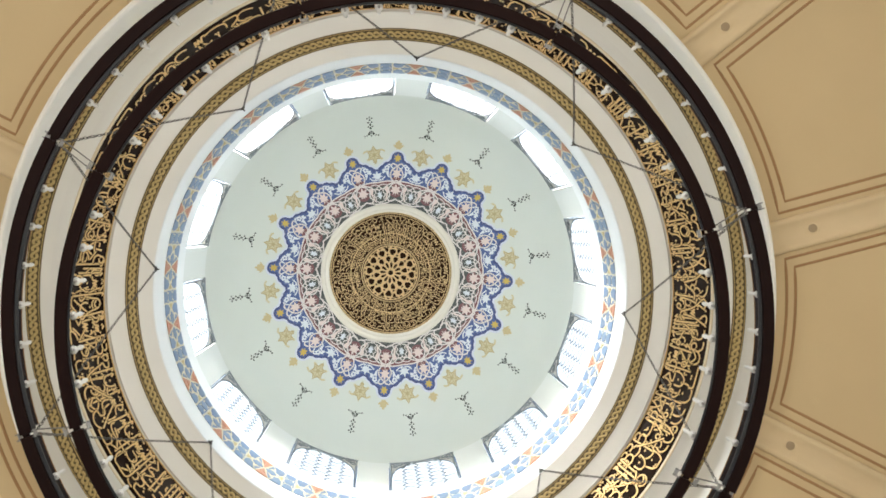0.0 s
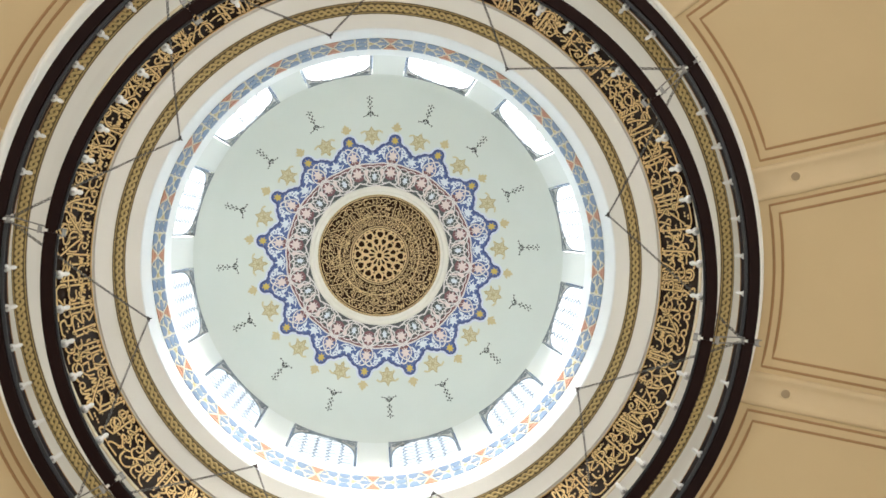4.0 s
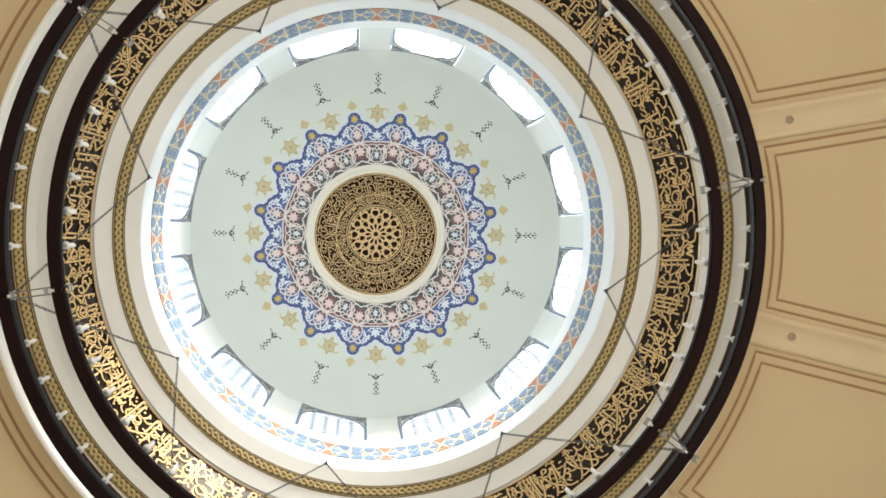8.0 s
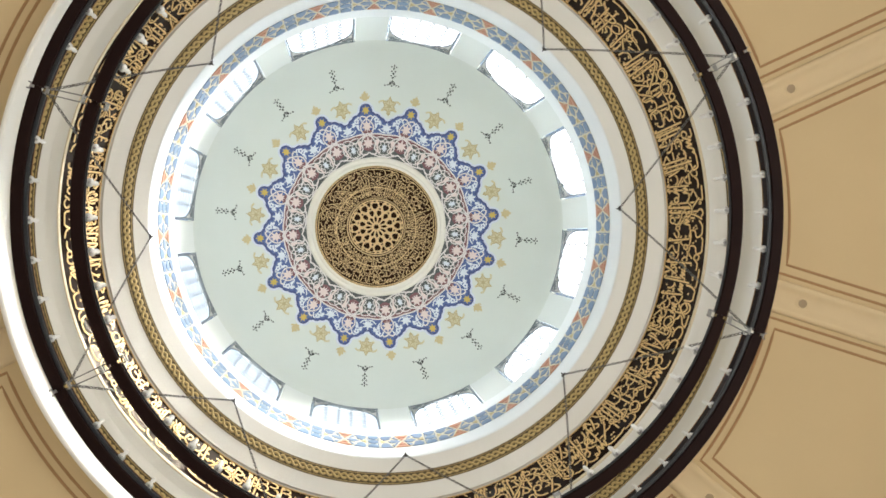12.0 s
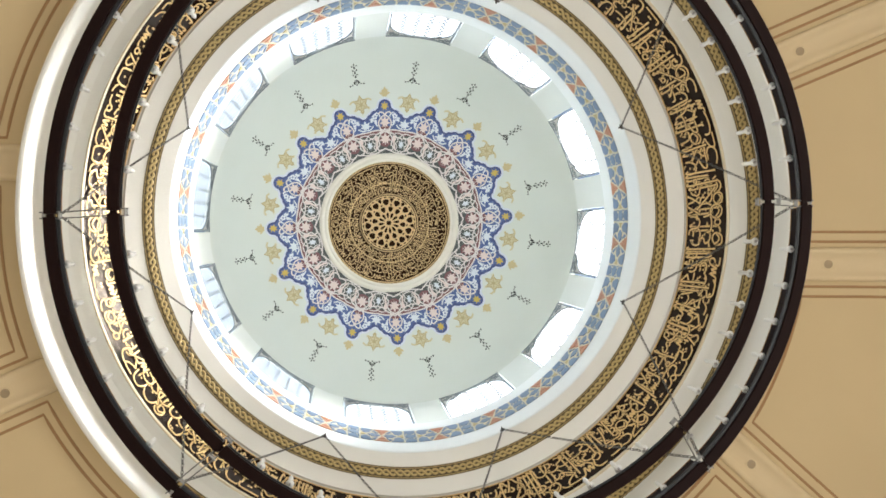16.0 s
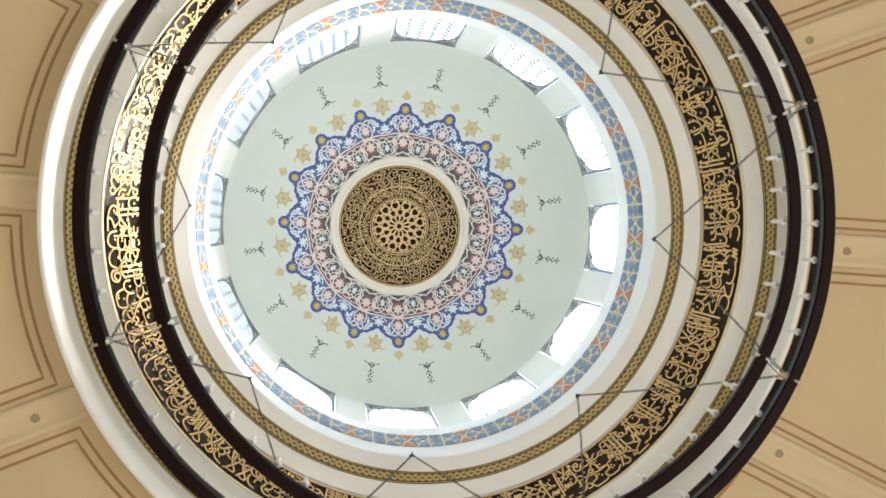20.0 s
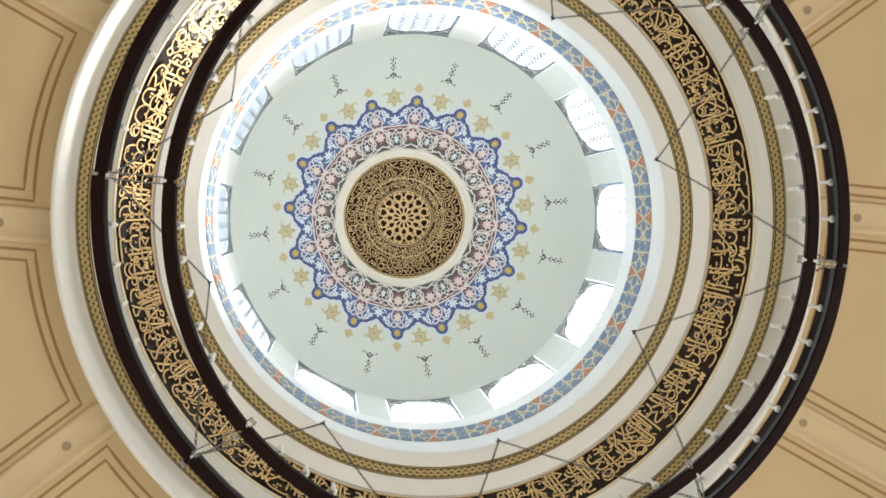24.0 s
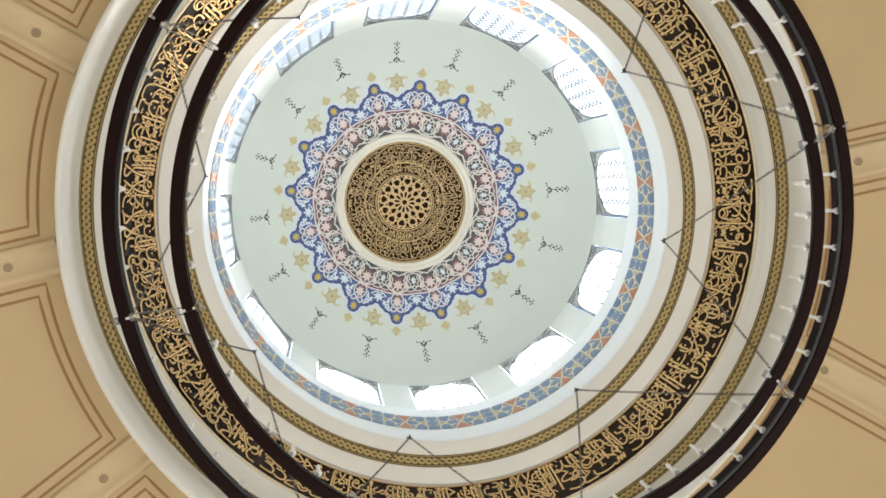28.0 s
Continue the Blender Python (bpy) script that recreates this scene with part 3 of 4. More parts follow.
def arch_v(u):
    return spring + rise * math.sqrt(max(0.0, 1 - (u / (hw - 0.05)) ** 2))


window_bar("jamb", [[(-hw + .04, 0), (-hw + .04, WIN_H)]], 0.02, M_GRILLE, "dark grey metal jamb")
window_bar("jamb", [[(hw - .04, 0), (hw - .04, WIN_H)]], 0.02, M_GRILLE, "dark grey metal jamb")
window_bar("head", [[(-hw + hw * 2 * i / 8, WIN_H - .03) for i in range(9)]], 0.018, M_GRILLE, "dark grey metal head bar")
window_bar("sill_bar", [[(-hw + hw * 2 * i / 8, .02) for i in range(9)]], 0.008, M_GRILLE, "dark grey metal sill bar")
window_bar("arch", [[((-hw + .05) * math.cos(math.pi * i / 24), arch_v((-hw + .05) * math.cos(math.pi * i / 24))) for i in range(25)]], 0.022, M_GRILLE, "dark metal arch bar")
for sgn in (-1, 1):   # pierced spandrels: a thin plate and scrolls
    v, f = [], []
    m = 10
    for i in range(m + 1):
        u = sgn * (hw - .06) * (1 - 0.78 * i / m)
        v += [on_window(u, arch_v(u), -0.012), on_window(u, WIN_H - .05, -0.012)]
    f = [(2 * i, 2 * i + 1, 2 * i + 3, 2 * i + 2) for i in range(m)]
    mesh_ob("spandrel", v, f, M_SPANDREL, window, "grey metal spandrel plate", smooth=False)
    lines = [arc_pts(sgn * (hw - .2), WIN_H - .2, .11, .11, 0, 320, 10), arc_pts(sgn * (hw - .42), WIN_H - .14, .07, .07, 0, 320, 9),
             arc_pts(sgn * (hw - .13), WIN_H - .40, .06, .07, 0, 320, 9), [(sgn * (hw - .08), WIN_H - .08), (sgn * (hw - .3), WIN_H - .3)]]
    window_bar("scroll", lines, 0.014, M_GRILLE, "", 0.012, 0.012)
cols, rows_n = 5, 8
cw, ch = (WIN_W - .1) / cols, (WIN_H - .10) / rows_n
for c in range(1, cols):
    x = -hw + .05 + cw * c
    top = arch_v(x)
    zigzag, k = [], 0
    while .03 + ch * k / 2 < top:
        zigzag.append((x + (.05 if k % 2 else -.05), .03 + ch * k / 2))
        k += 1
    window_bar("mullion", [zigzag], 0.032, M_GRILLE, "blue grey metal mullion of toothed scallops", 0.008)
cross = []
for r in range(1, rows_n):
    for c in range(cols):
        x0, x1 = -hw + .05 + cw * c + .05, -hw + .05 + cw * (c + 1) - .05
        vv = .03 + ch * r
        if vv < min(arch_v(x0), arch_v(x1)) - .03:
            cross.append([(x0 + (x1 - x0) * i / 6, vv + .035 * math.sin(math.pi * i / 6)) for i in range(7)])
            cross.append([(x0 + (x1 - x0) * i / 6, vv - .035 * math.sin(math.pi * i / 6)) for i in range(7)])
for line in cross:
    window_bar("grille_bar", [line], 0.0135, M_GRILLE, "", 0.004)
v, f = [], []
for lift in (-0.028, -0.034):
    for i in range(9):
        u = -hw + 2 * hw * i / 8
        v += [on_window(u, 0, lift), on_window(u, WIN_H, lift)]
for i in range(8):
    f += [(2 * i, 2 * i + 1, 2 * i + 3, 2 * i + 2), (18 + 2 * i, 20 + 2 * i, 21 + 2 * i, 19 + 2 * i),
          (2 * i, 2 * i + 2, 20 + 2 * i, 18 + 2 * i), (2 * i + 1, 19 + 2 * i, 21 + 2 * i, 2 * i + 3)]
f += [(0, 18, 19, 1), (16, 17, 35, 34)]
glass = mesh_ob("pane", v, f, M_GLASS, window, "clear glass pane", smooth=False)
glass.visible_shadow = False
for i in range(1, 12):
    for o in copy_thing(window, spin(30 * i)).children_recursive:
        o.visible_shadow = o.data.materials[0] is not M_GLASS

# ---- painted decoration of the dome ----
PAINT_TURN = 1.5     # the painting's first valley, degrees


def on_dome(r, az, lift):
    """A point on the dome's inner face, lifted inwards."""
    r = max(r, 0.0)
    x = min(r / DRUM_R, 0.999)
    zz = SPRING_Z + RISE * math.sqrt(1 - x * x)
    nr, nz = r / DRUM_R ** 2, (zz - SPRING_Z) / RISE ** 2
    d = math.hypot(nr, nz)
    rr = r - nr / d * lift
    return (rr * math.cos(az), rr * math.sin(az), zz - nz / d * lift)


def sector_place(mid):
    """Maps (s, r): metres across the sector's middle line and plan radius."""
    return lambda s, r, lift: on_dome(r, s / max(r, 0.2) + radians(mid), lift)


painting = thing("dome_painting", "painted blue and pink arabesque rosette with gold flowers", "painted ornament")
TIP, VALLEY = 11.25, 0.0


def outline_r(phi, shrink=0.0):
    """Outer edge of the rosette; phi in degrees from a cusp."""
    s = abs(radians(phi)) * 3.0
    r = 2.70
    for cs, cr, rad in ((0.0, 3.155, 0.165), (0.13, 3.0, 0.13), (0.27, 2.92, 0.15), (0.405, 2.855, 0.13), (0.55, 2.785, 0.115)):
        rad -= shrink
        if abs(s - cs) < rad:
            r = max(r, cr + math.sqrt(rad * rad - (s - cs) ** 2))
    return r


def lobed_ring(name, r_in, lift, mat, lab, edge, rings=7):
    v, f = [], []
    n = 16 * 48
    for i in range(n):
        phi = ((i / 48 * 22.5) % 22.5) - 11.25
        az = radians(i / 48 * 22.5 + PAINT_TURN)
        ro = edge(phi)
        v += [on_dome(r_in + (ro - r_in) * k / rings, az, lift) for k in range(rings + 1)]
    m = rings + 1
    for i in range(n):
        j = (i + 1) % n
        f += [(i * m + k, j * m + k, j * m + k + 1, i * m + k + 1) for k in range(rings)]
    return mesh_ob(name, v, f, mat, painting, lab, smooth=True)


lobed_ring("halo", 1.9, 0.003, M_HALO, "pale lavender outer line", lambda p: outline_r(p, -0.045))
lobed_ring("blue_outline", 1.9, 0.006, M_OUTLINE, "deep blue cusped outline", outline_r)
lobed_ring("blue_ground", 1.9, 0.009, M_GROUND, "blue painted ground", lambda p: outline_r(p, 0.046))
lobed_ring("mauve_ground", 1.9, 0.012, M_MAUVE, "mauve painted ground", lambda p: 2.57)
lobed_ring("dark_ground", 1.9, 0.014, M_CHARCOAL, "charcoal painted ground", lambda p: 2.475 + 0.03 * math.cos(radians(p * 16)))


def leaf(cs, cr, ln, wd, lobes=3, up=1):
    """Palmette outline: a leaf with toothed sides, its stem at the bottom."""
    right = []
    for i in range(lobes * 2 + 1):
        t = i / (lobes * 2)
        w = wd * math.sin(math.pi * (0.14 + 0.80 * t)) * (1.0 if i % 2 else 0.46)
        right.append((w, (t - 0.5) * ln))
    pts = right + [(0.0, ln * 0.62)] + [(-x, y) for x, y in reversed(right)]
    return [(cs + x, cr + up * y) for x, y in pts]


def palmette(cs, cr, ln, wd, up=1):
    """Outline of a spread leaf: seven pointed lobes with deep notches, its stem at the bottom."""
    right = []
    for deg, k in ((0, .62), (22, .30), (48, .56), (72, .27), (98, .52), (124, .26), (148, .44), (166, .24)):
        a = radians(deg)
        right.append((wd * 2 * k * math.sin(a), ln * k * math.cos(a)))
    pts = right + [(0.0, -ln * .5)] + [(-x, y) for x, y in reversed(right[1:])]
    return [(cs + x, cr + up * y) for x, y in pts]


def star(cs, cr, r1, r2, n, turn=0.0, stretch=1.0):
    return [(cs + stretch * (r1 if i % 2 == 0 else r2) * math.sin(turn + math.pi * i / n), cr + (r1 if i % 2 == 0 else r2) * math.cos(turn + math.pi * i / n)) for i in range(2 * n)]


def motif(name, mid, mat, shapes=(), lines=(), lift=0.018, lab="", half=0.017):
    """Shapes and lines of one sector, then turned to all sixteen."""
    place = sector_place(mid + PAINT_TURN)
    firsts = []
    for sh in shapes:
        v, f = [], []
        blob(v, f, sh, place, lift)
        firsts.append(mesh_ob(name, v, f, mat, painting, lab, smooth=False))
    if lines:
        for ln in lines:
            v, f = [], []
            ribbon(v, f, ln, half, place, 0.004, lift)
            firsts.append(mesh_ob("scroll_line" if shapes else name, v, f, mat, painting, lab, smooth=False))
    for first in firsts:
        for i in range(1, 16):
            shared(first, spin(22.5 * i))


def finial(name, mid, mat, shapes, lift, lab):
    """One stencilled mark of several small shapes, turned to all sixteen."""
    v, f = [], []
    for sh in shapes:
        blob(v, f, sh, sector_place(mid + PAINT_TURN), lift)
    first = mesh_ob(name, v, f, mat, painting, lab, smooth=False)
    first["kind"] = "stuff"
    for i in range(1, 16):
        shared(first, spin(22.5 * i))


def both(pts):
    return [pts, [(-s, r) for s, r in pts]]


# on each cusp line
LOOP = curve((0, 2.54), (0.115, 2.60), (0.175, 2.74), (0.125, 2.87), (0, 2.965))
motif("mauve_loop", TIP, M_MAUVE, [leaf(0, 2.70, 0.26, 0.155, 2), leaf(0, 2.33, 0.40, 0.215, 3)], (), 0.017, "mauve ground behind the palmettes")
motif("pink_palmette", TIP, M_PINK, [palmette(0, 2.765, 0.31, 0.145), palmette(0, 2.325, 0.31, 0.165)], (), 0.021, "pale pink palmette leaves")
motif("cusp_flower", TIP, M_OCHRE, [star(0, 3.165, 0.115, 0.06, 7)], (), 0.014, "ochre star flower in the cusp")
motif("vine_loop", TIP, M_VINE, (),
      both(LOOP)
      + both(curve((0, 2.965), (0.05, 3.01), (0.13, 3.03), (0.17, 2.985)))
      + both(curve((0, 2.54), (0.12, 2.48), (0.195, 2.35), (0.16, 2.20), (0.215, 2.10), (0.13, 2.03), (0, 2.09)))
      + both(curve((0, 2.54), (0.17, 2.575), (0.34, 2.57), (0.50, 2.555)))
      + both(curve((0, 2.60), (0.13, 2.52), (0.25, 2.46), (0.32, 2.39), (0.42, 2.37)))
      + both(curve((0.10, 2.06), (0.19, 2.0), (0.29, 1.975), (0.375, 1.97))), 0.024, "pale interlaced vine lines", 0.0185)
motif("crescent_leaf", TIP, M_PINK, [curve((0.255, 2.02), (0.275, 2.12), (0.26, 2.26), (0.305, 2.37), (0.225, 2.43), (0.195, 2.36), (0.205, 2.25), (0.225, 2.13)),
                                     curve((-0.255, 2.02), (-0.225, 2.13), (-0.205, 2.25), (-0.195, 2.36), (-0.225, 2.43), (-0.305, 2.37), (-0.26, 2.26), (-0.275, 2.12))],
      (), 0.020, "pale pink crescent leaf")
motif("side_leaf", TIP, M_LEAF, [star(0.275, 2.925, 0.085, 0.06, 5), star(-0.275, 2.925, 0.085, 0.06, 5), leaf(0.365, 2.845, 0.12, 0.06, 2, -1), leaf(-0.365, 2.845, 0.12, 0.06, 2, -1),
                                 leaf(0.245, 2.79, 0.12, 0.045, 2), leaf(-0.245, 2.79, 0.12, 0.045, 2)],
      both(curve((0.125, 2.905), (0.165, 2.965), (0.215, 3.01), (0.255, 3.0))) + both(curve((0.20, 2.68), (0.25, 2.74), (0.30, 2.83), (0.40, 2.80))), 0.018, "white curled leaves on the blue", 0.017)
motif("side_leaf_eye", TIP, M_GROUND, [star(0.275, 2.925, 0.025, 0.02, 4), star(-0.275, 2.925, 0.025, 0.02, 4)], (), 0.021, "blue eye of the white flower")
# on each valley line
motif("valley_leaf", VALLEY, M_LEAF, [palmette(0, 2.715, 0.25, 0.165)], both(curve((0.02, 2.61), (0.12, 2.62), (0.22, 2.70))), 0.018, "white palmette leaf on the blue", 0.016)
motif("grey_palmette", VALLEY, M_LEAF, [palmette(0, 2.20, 0.25, 0.085)], (), 0.021, "pale palmette on the charcoal ground")
motif("dark_frame_vine", VALLEY, M_VINE, (),
      both(curve((0, 2.46), (0.05, 2.40), (0.0, 2.34))) + both(curve((0.05, 2.40), (0.12, 2.37), (0.10, 2.29), (0.155, 2.23), (0.10, 2.14), (0.13, 2.05), (0.06, 2.03), (0, 1.96)))
      + both(curve((0, 2.04), (0.05, 1.985), (0.12, 1.96)))
      + both(curve((0, 2.47), (0.10, 2.50), (0.22, 2.49))), 0.024, "pale vine round the charcoal ground", 0.013)
motif("flower_arm", VALLEY, M_FLOWER, (), both(curve((0.09, 3.32), (0.17, 3.375), (0.235, 3.37), (0.295, 3.335))) + both(curve((0.12, 3.20), (0.17, 3.15), (0.215, 3.17))),
      0.004, "pale gold curling arms of the flower", 0.023)
motif("gold_flower", VALLEY, M_OLIVE, [star(0, 3.27, 0.225, 0.14, 6), leaf(0, 3.09, 0.12, 0.06, 1, -1)], (), 0.006, "faded gold star flower on the dome")
motif("gold_flower_petal", VALLEY, M_FLOWER, [star(0, 3.27, 0.19, 0.10, 6)], (), 0.008, "pale gold petals of the flower")
motif("gold_flower_heart", VALLEY, M_OLIVE, [star(0, 3.265, 0.07, 0.04, 6)],
      [[(q0 * math.sin(q * math.pi / 3), 3.27 + q0 * math.cos(q * math.pi / 3)) for q0 in (0.06, 0.145)] for q in range(6)], 0.012, "olive heart and veins of the flower", 0.0095)
motif("gold_bud", TIP, M_BUD, [star(0, 3.475, 0.112, 0.085, 7), leaf(0, 3.555, 0.09, 0.05, 2)], [curve((-0.13, 3.49), (-0.08, 3.44), (0, 3.45), (0.08, 3.44), (0.13, 3.49))], 0.005, "small dull gold bud above the cusp", 0.018)
diamond = lambda s, r, a, b: [(s - 1.2 * a, r), (s, r - 1.2 * b), (s + 1.2 * a, r), (s, r + 1.2 * b)]
finial("black_finial", VALLEY, M_BLACKPAINT,
      [leaf(0, 3.805, 0.10, 0.022, 1), [(0.035, 3.735), (0.095, 3.755), (0.075, 3.790), (0.03, 3.830), (0.028, 3.780)], [(-0.035, 3.735), (-0.095, 3.755), (-0.075, 3.790), (-0.03, 3.830), (-0.028, 3.780)], diamond(0, 3.725, 0.022, 0.02),
       diamond(0.18, 3.725, 0.02, 0.02), diamond(-0.18, 3.725, 0.02, 0.02), diamond(0.115, 3.735, 0.032, 0.011), diamond(-0.115, 3.735, 0.032, 0.011),
       diamond(0, 3.895, 0.026, 0.026), diamond(0.05, 3.930, 0.022, 0.016), diamond(-0.05, 3.930, 0.022, 0.016), diamond(0, 3.975, 0.024, 0.03),
       diamond(0.045, 4.020, 0.02, 0.02), diamond(-0.045, 4.020, 0.02, 0.02), diamond(0, 4.070, 0.022, 0.026), diamond(0.06, 4.100, 0.028, 0.012),
       diamond(-0.06, 4.100, 0.028, 0.012), diamond(0, 4.125, 0.016, 0.02)], 0.005, "small black stencilled finial")

# ---- carved medallion at the crown ----
medallion = thing("medallion", "round carved gilt medallion in a cream moulding", "medallion")
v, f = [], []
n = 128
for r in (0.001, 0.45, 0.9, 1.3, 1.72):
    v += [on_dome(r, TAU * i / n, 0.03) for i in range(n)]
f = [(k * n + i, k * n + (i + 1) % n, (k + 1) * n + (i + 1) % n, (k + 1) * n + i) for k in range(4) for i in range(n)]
mesh_ob("disc", v, f, M_DISC_SHADE, medallion, "dark brown recessed disc")
v, f = [], []
MOULD = [(1.955, 0.0), (1.95, 0.045), (1.915, 0.075), (1.86, 0.08), (1.845, 0.05), (1.832, 0.045), (1.82, 0.07), (1.80, 0.088), (1.765, 0.09), (1.745, 0.08), (1.74, 0.07)]
for r, lift in MOULD:
    v += [on_dome(r, TAU * i / n, lift) for i in range(n)]
f = [(k * n + i, k * n + (i + 1) % n, (k + 1) * n + (i + 1) % n, (k + 1) * n + i) for k in range(len(MOULD) - 1) for i in range(n)]
mesh_ob("moulding", v, f, M_CREAM, medallion, "cream rounded plaster moulding")
v, f = [], []
COVE = [(1.742, 0.066), (1.73, 0.068), (1.715, 0.055), (1.705, 0.02)]
for r, lift in COVE:
    v += [on_dome(r, TAU * i / n, lift) for i in range(n)]
f = [(k * n + i, k * n + (i + 1) % n, (k + 1) * n + (i + 1) % n, (k + 1) * n + i) for k in range(len(COVE) - 1) for i in range(n)]
mesh_ob("cove", v, f, M_BEIGE, medallion, "brown gilt cove inside the moulding")
place = lambda x, y, lift: on_dome(math.hypot(x, y), math.atan2(y, x), 0.03 + lift)


def ring_line(r, half, name, ridge=0.02, base=0.004):
    v, f = [], []
    ribbon(v, f, [polar(r, TAU * i / 96) for i in range(96)], half, place, ridge, base, closed=True)
    return mesh_ob(name, v, f, M_CARVED, medallion, "raised gilt ring", smooth=False)


ring_line(0.825, 0.017, "inner_ring", 0.03)
ring_line(1.135, 0.012, "script_ring", 0.004, 0.043)
ring_line(1.685, 0.014, "rim_line", 0.02)
# twelvefold star: solid gilt plate, the shade of its holes painted as dark patches
v, f = [], []
n = 64
for r in (0.001, 0.28, 0.54, 0.785):
    v += [on_dome(r, TAU * i / n, 0.045) for i in range(n)]
f = [(k * n + i, k * n + (i + 1) % n, (k + 1) * n + (i + 1) % n, (k + 1) * n + i) for k in range(3) for i in range(n)]
mesh_ob("star_plate", v, f, M_CARVED, medallion, "gilt star plate with holes painted as dark patches")


def hole(r, az, ln, wd, taper=0.45):
    """Outline of a drop-shaped dark patch for a hole's shade, its point towards the centre."""
    pts = []
    for i in range(12):
        t = TAU * i / 12
        x, y = ln * 0.5 * math.cos(t), wd * 0.5 * math.sin(t) * (1.0 + taper * math.cos(t))
        pts.append((r + x, y))
    c, s = math.cos(az), math.sin(az)
    return [(x * c - y * s, x * s + y * c) for x, y in pts]


hole_shades = [hole(0.0, 0.0, 0.14, 0.14, 0.0)]
for i in range(12):
    a, b = TAU * i / 12, TAU * (i + .5) / 12
    hole_shades += [hole(0.215, b, 0.17, 0.068), hole(0.395, a, 0.165, 0.125), hole(0.595, b, 0.175, 0.17), hole(0.522, a, 0.05, 0.06),
              hole(0.655, a, 0.13, 0.09, 0.7), hole(0.735, a + 0.07, 0.035, 0.10), hole(0.735, a - 0.07, 0.035, 0.10), hole(0.735, b, 0.04, 0.08)]
for h in hole_shades:
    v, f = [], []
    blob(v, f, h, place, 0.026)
    mesh_ob("hole", v, f, M_DISC_SHADE, medallion, "", smooth=False)
# two rings of crowded script strokes
rng = random.Random(23)
for part_i in range(8):
    v, f, gv, gf = [], [], [], []
    mean, hgt = 1.30, 0.825
    seg = TAU * mean / 8
    strokes, dots = script_strokes(rng, seg + 0.04, hgt, 0.0110, ((.01, .36), (.27, .33), (.52, .30), (.77, .21)), .28, .72, .45, .030)
    rng.shuffle(strokes)
    at = lambda u, vv: polar(1.668 - min(max(vv, 0.034), hgt - 0.016), (part_i * seg + u) / mean)
    for j, (pts, w) in enumerate(strokes):
        lift = 0.004 + 0.036 * j / len(strokes)
        out = [at(u, vv) for u, vv in pts]
        ribbon(v, f, out, w, place, 0.003, lift)
        # wider dark strip just below each stroke: painted shade of deep carving
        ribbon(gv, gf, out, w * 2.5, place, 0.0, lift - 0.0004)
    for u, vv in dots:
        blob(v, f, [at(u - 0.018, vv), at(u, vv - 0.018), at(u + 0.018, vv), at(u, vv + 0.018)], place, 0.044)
    mesh_ob("script_groove", gv, gf, M_DISC_SHADE, medallion, "dark brown shade painted round the carved strokes", smooth=False)["kind"] = "stuff"
    mesh_ob("carved_script", v, f, M_CARVED, medallion, "carved gilt script strokes", smooth=False)["kind"] = "stuff"

# ---- ring chandelier ----
chandelier = thing("ring_chandelier", "double ring chandelier of dark wood with unlit white lamps", "chandelier")
BR = 37.25            # first bracket, degrees
OUT_Z, IN_Z = 13.55, 12.47


def ring_segment(name, profile, mat, i, gap, lab="", jog=(0.0, 0.0)):
    """One eighth of a ring; jog moves its two ends in or out."""
    v, f = revolve_data(profile, BR + 45 * i + gap, BR + 45 * (i + 1) - gap, 24, closed=True)
    m = len(profile)
    for k, (x, y, zz) in enumerate(v):
        r = math.hypot(x, y)
        q = 1 + (jog[0] + (jog[1] - jog[0]) * (k // m) / 24) / r
        v[k] = (x * q, y * q, zz)
    return mesh_ob(name, v, f, mat, chandelier, lab, smooth=False)


def box(r0, r1, z0, z1, c=0.012):
    return [(r0 + c, z0), (r1 - c, z0), (r1, z0 + c), (r1, z1 - c), (r1 - c, z1), (r0 + c, z1), (r0, z1 - c), (r0, z0 + c)]


JOG = ((0.01, 0.01), (0.0, 0.0), (0.0, 0.0), (-0.01, 0.015), (0.01, 0.025), (0.025, 0.01), (0.0, -0.05), (-0.05, 0.035))
for i in range(8):
    ring_segment("outer_rail", box(4.775, 4.93, OUT_Z, OUT_Z + 0.075), M_WOOD, i, 0.22, "dark stained wooden rail", JOG[i])
    ring_segment("outer_fascia", box(4.825, 4.86, OUT_Z + 0.08, OUT_Z + 0.40, 0.006), M_WOOD, i, 0.7, "dark wooden fascia behind the lamps", JOG[i])
    ring_segment("fascia_trim", box(4.82, 4.865, OUT_Z + 0.402, OUT_Z + 0.415, 0.004), M_BROWN, i, 0.7, "brown trim strip", JOG[i])
    ring_segment("conduit", box(4.728, 4.771, OUT_Z + 0.022, OUT_Z + 0.056, 0.005), M_CONDUIT, i, 0.6, "dark grey metal conduit", JOG[i])
    ring_segment("inner_rail", box(3.772, 3.915, IN_Z, IN_Z + 0.06), M_WOOD, i, 0.26, "dark stained wooden rail")
    ring_segment("conduit", box(3.748, 3.769, IN_Z + 0.02, IN_Z + 0.046, 0.005), M_CONDUIT, i, 0.7, "dark grey metal conduit")

# one lamp, then turned round both rings
lamp = new("lamp")
lamp.parent = chandelier
lamp["label"] = "unlit white lamp in a grey metal cup"
v, f = [], []
lathe(v, f, (0, 0, 0), [(0.006, -0.012), (0.013, -0.006), (0.017, 0.012), (0.017, 0.03), (0.015, 0.035)], sides=10)
mesh_ob("cup", v, f, M_CLAMP, lamp, "grey metal lamp cup")
v, f = [], []
lathe(v, f, (0, 0, 0.035), [(0.050, 0.0), (0.038, 0.02), (0.027, 0.06), (0.023, 0.12), (0.023, 0.20), (0.030, 0.225)], sides=12)
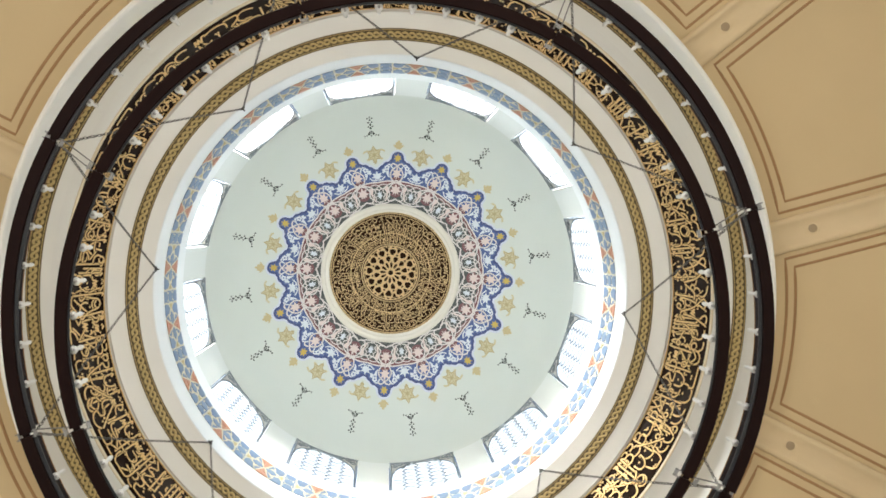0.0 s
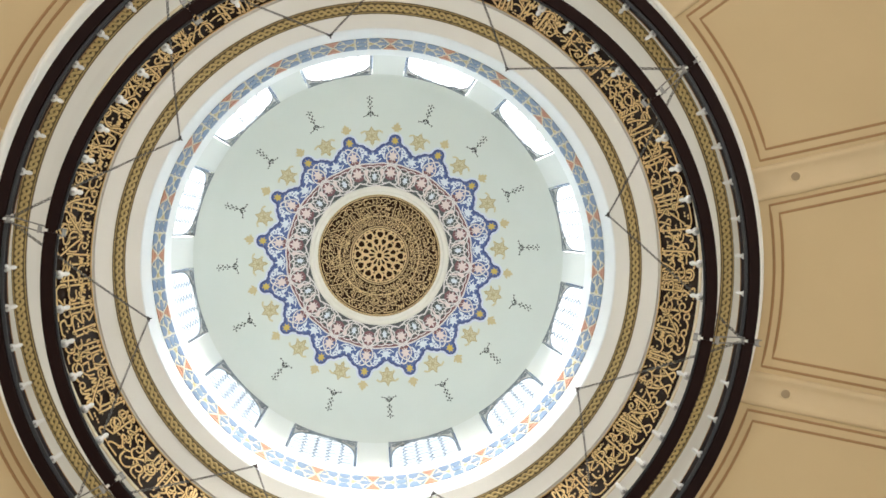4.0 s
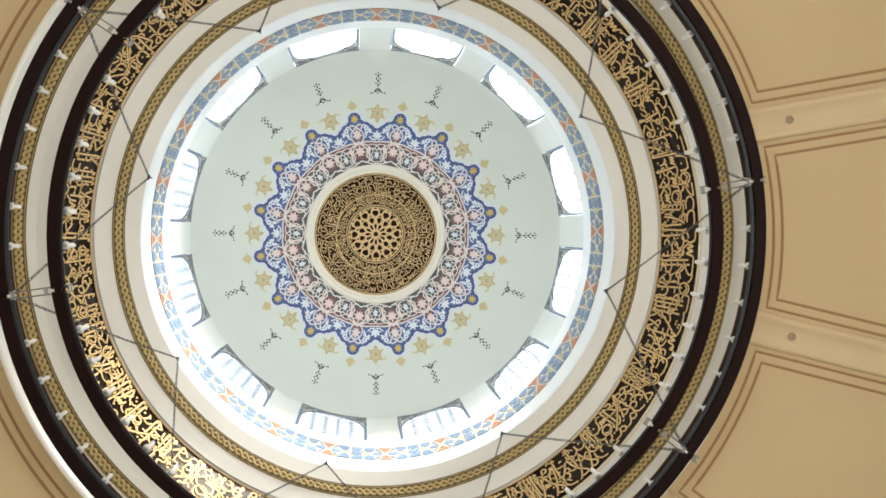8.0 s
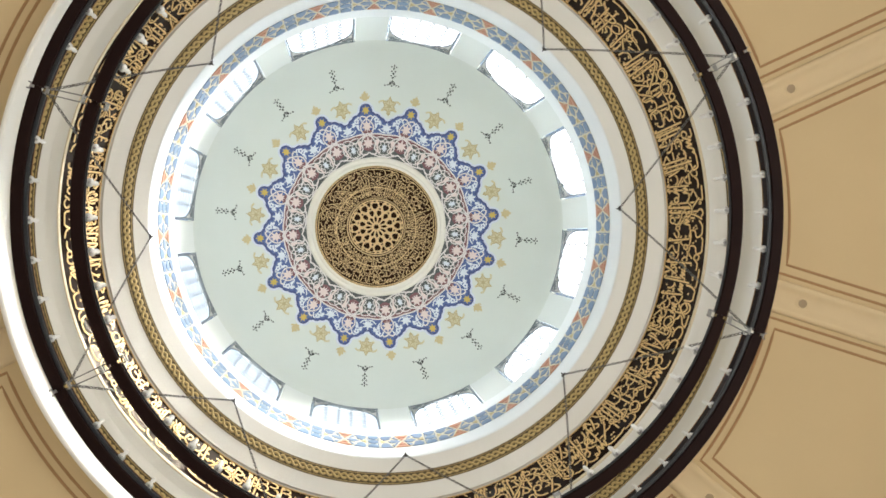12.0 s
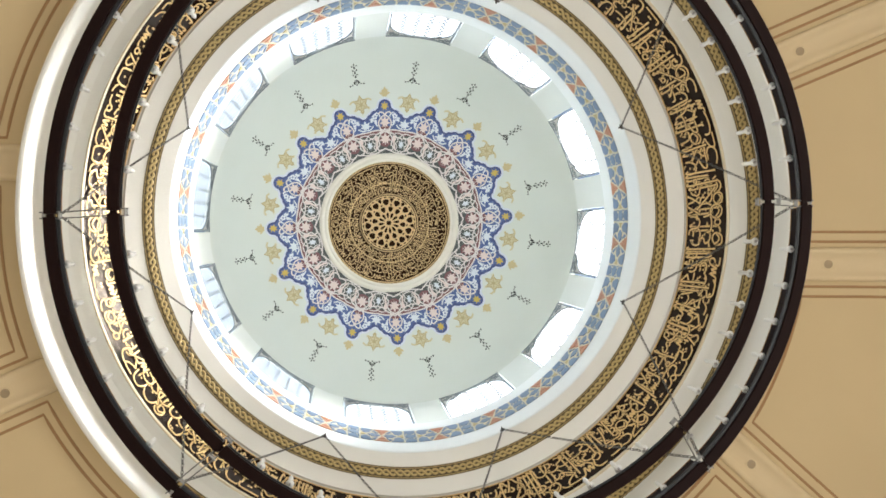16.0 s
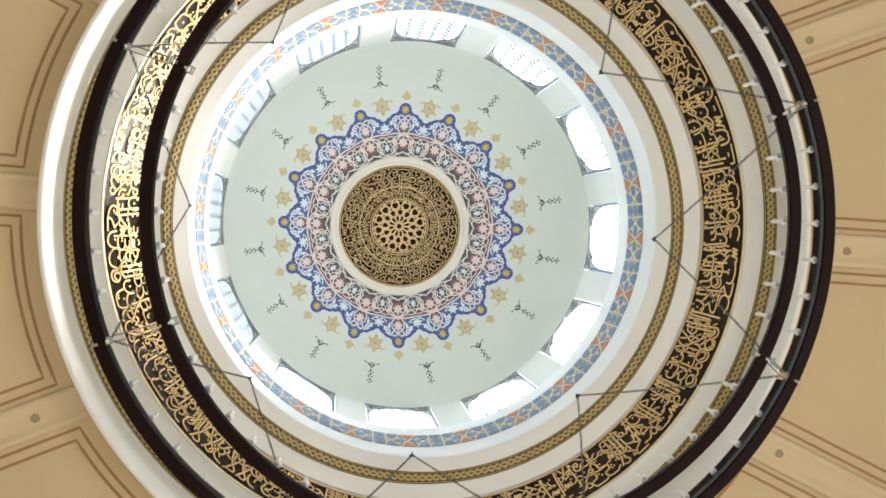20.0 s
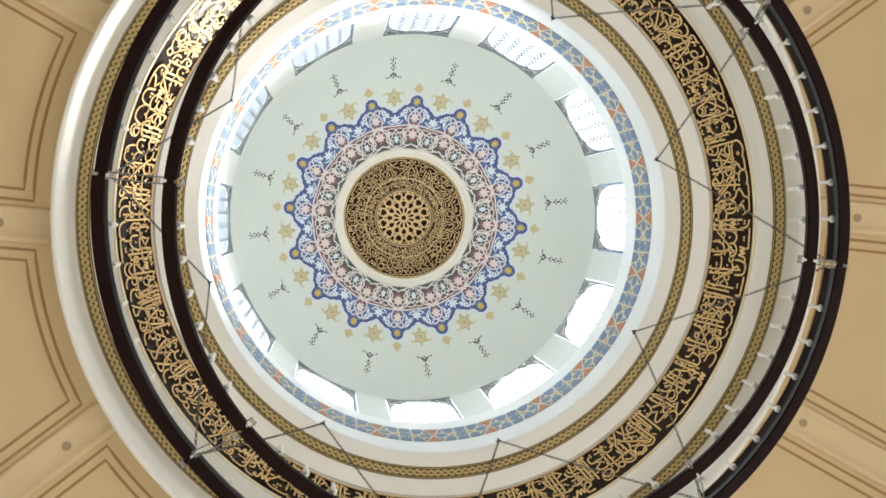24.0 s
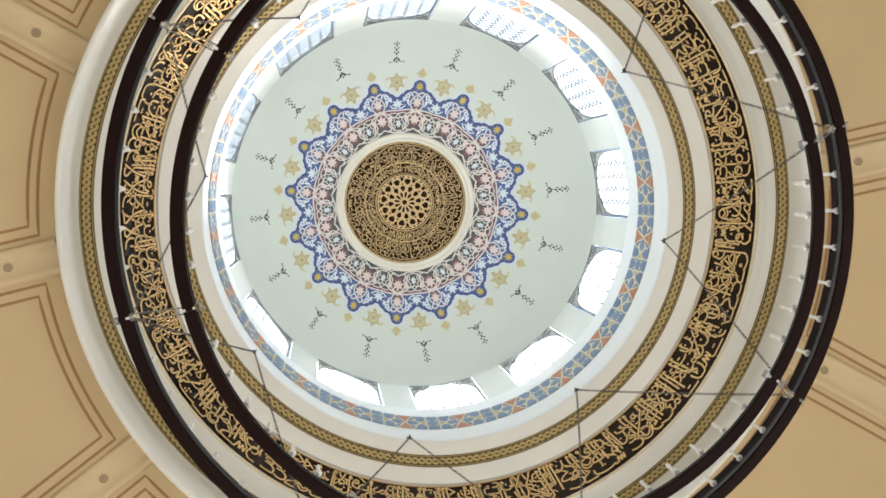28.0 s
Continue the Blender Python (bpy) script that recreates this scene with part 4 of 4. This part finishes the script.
mesh_ob("candle_sleeve", v, f, M_LAMP, lamp, "white flared lamp sleeve")
v, f = [], []
lathe(v, f, (0, 0, 0.26), [(0.018, 0.0), (0.025, 0.015), (0.027, 0.04), (0.02, 0.08), (0.005, 0.11)], sides=12)
mesh_ob("bulb", v, f, M_LAMP, lamp, "white frosted bulb")


def put_lamp(r, zz, az, first):
    m = Matrix.Translation((*polar(r, radians(az)), zz)) @ spin(az)
    if first:
        lamp.matrix_basis = m
        return
    holder = lamp.copy()
    scene.collection.objects.link(holder)
    holder.matrix_basis = m
    for c in lamp.children:
        q = c.copy()
        scene.collection.objects.link(q)
        q.parent = holder


LAMP_AT = [7.4 + 6.04 * j for j in range(6)]
for i in range(8):
    for j, a in enumerate(LAMP_AT):
        put_lamp(4.725, OUT_Z + 0.06, BR + 45 * i + a, i == 0 and j == 0)
        put_lamp(3.725, IN_Z + 0.05, BR + 45 * i + a, False)

for i in range(8):
    az = radians(BR + 45 * i)
    d, n = Vector((math.cos(az), math.sin(az), 0)), Vector((-math.sin(az), math.cos(az), 0))
    up = Vector((0, 0, 1))
    for side in (-1, 1):
        v, f = [], []
        off = n * 0.038 * side
        tube(v, f, [d * 4.98 + up * (OUT_Z + 0.03) + off, d * 4.7 + up * (OUT_Z + 0.01) + off, d * 3.95 + up * (IN_Z + 0.08) + off, d * 3.68 + up * (IN_Z + 0.03) + off], 0.0085, 7)
        mesh_ob("tie_rod", v, f, M_STEEL, chandelier, "grey steel tie rod between the rings")
    for r, zz, w in ((4.855, OUT_Z + 0.045, 0.09), (3.845, IN_Z + 0.04, 0.08)):
        v, f = [], []
        block(v, f, Matrix.Translation(d * r + up * zz) @ spin(math.degrees(az) + 90), 0.07, w, 0.03)
        mesh_ob("joint_plate", v, f, M_WOOD, chandelier, "dark joint plate between two rail lengths", smooth=False)
    for r, zz, w in ((4.94, OUT_Z + 0.03, 0.05), (4.74, OUT_Z + 0.02, 0.05), (3.985, IN_Z + 0.03, 0.05), (3.715, IN_Z + 0.03, 0.05)):
        v, f = [], []
        m = Matrix.Translation(d * r + up * zz) @ spin(math.degrees(az) + 90)
        block(v, f, m, 0.10, w * 0.3, 0.04)
        block(v, f, m @ Matrix.Translation((0, w * 0.5, 0)), 0.06, w * 0.25, 0.035)
        mesh_ob("clamp", v, f, M_CLAMP, chandelier, "pale steel clamp", smooth=False)

# hooks in the cornice and the chains that zigzag down from them
HOOK_R, HOOK_Z = 4.425, 19.345


def chain(p, q):
    """Oval links end to end from p to q, each turned a quarter against the last."""
    v, f = [], []
    p, q = Vector(p), Vector(q)
    ln = (q - p).length
    count = int(ln / 0.088)
    d = (q - p).normalized()
    s = d.cross(Vector((0, 0, 1))).normalized()
    t = d.cross(s)
    for k in range(count):
        x = k / count
        c = p.lerp(q, (k + .5) / count) - Vector((0, 0, 0.10 * 4 * x * (1 - x)))
        w = s if k % 2 else t
        loop = [c + d * (0.055 * math.cos(TAU * j / 8)) + w * (0.019 * math.sin(TAU * j / 8)) for j in range(9)]
        b = len(v)
        side = t if k % 2 else s
        for j in range(8):
            o = (loop[j] - c).normalized()
            v += [tuple(loop[j] + o * 0.0065), tuple(loop[j] + side * 0.0065), tuple(loop[j] - o * 0.0065), tuple(loop[j] - side * 0.0065)]
        for j in range(8):
            a1, a2 = b + 4 * j, b + 4 * ((j + 1) % 8)
            f += [(a1 + e, a2 + e, a2 + (e + 1) % 4, a1 + (e + 1) % 4) for e in range(4)]
    return v, f


for i in range(8):
    az = radians(15.0 + 45 * i)
    p = (*polar(HOOK_R, az), HOOK_Z)
    v, f = [], []
    lathe(v, f, (*polar(4.455, az), HOOK_Z + 0.05), [(0.055, -0.005), (0.06, 0.0), (0.05, 0.02), (0.02, 0.03)], axis=(-math.cos(az), -math.sin(az), 0), sides=10)
    tube(v, f, [Vector((*polar(4.445, az), HOOK_Z + .05)), Vector((*polar(4.405, az), HOOK_Z + .05)), Vector((*polar(4.385, az), HOOK_Z + .02)), Vector((*polar(4.395, az), HOOK_Z - .02)), Vector((*polar(4.425, az), HOOK_Z - .025))], 0.014, 6)
    mesh_ob("wall_hook", v, f, M_IRON, chandelier, "dark iron wall hook")
    for b in (BR + 45 * i, BR + 45 * (i - 1)):
        v, f = chain(p, (*polar(4.72, radians(b) + (0.006 if b < 15 + 45 * i else -0.006)), OUT_Z + 0.09))
        mesh_ob("chain", v, f, M_IRON, chandelier, "dark iron link chain", smooth=False)
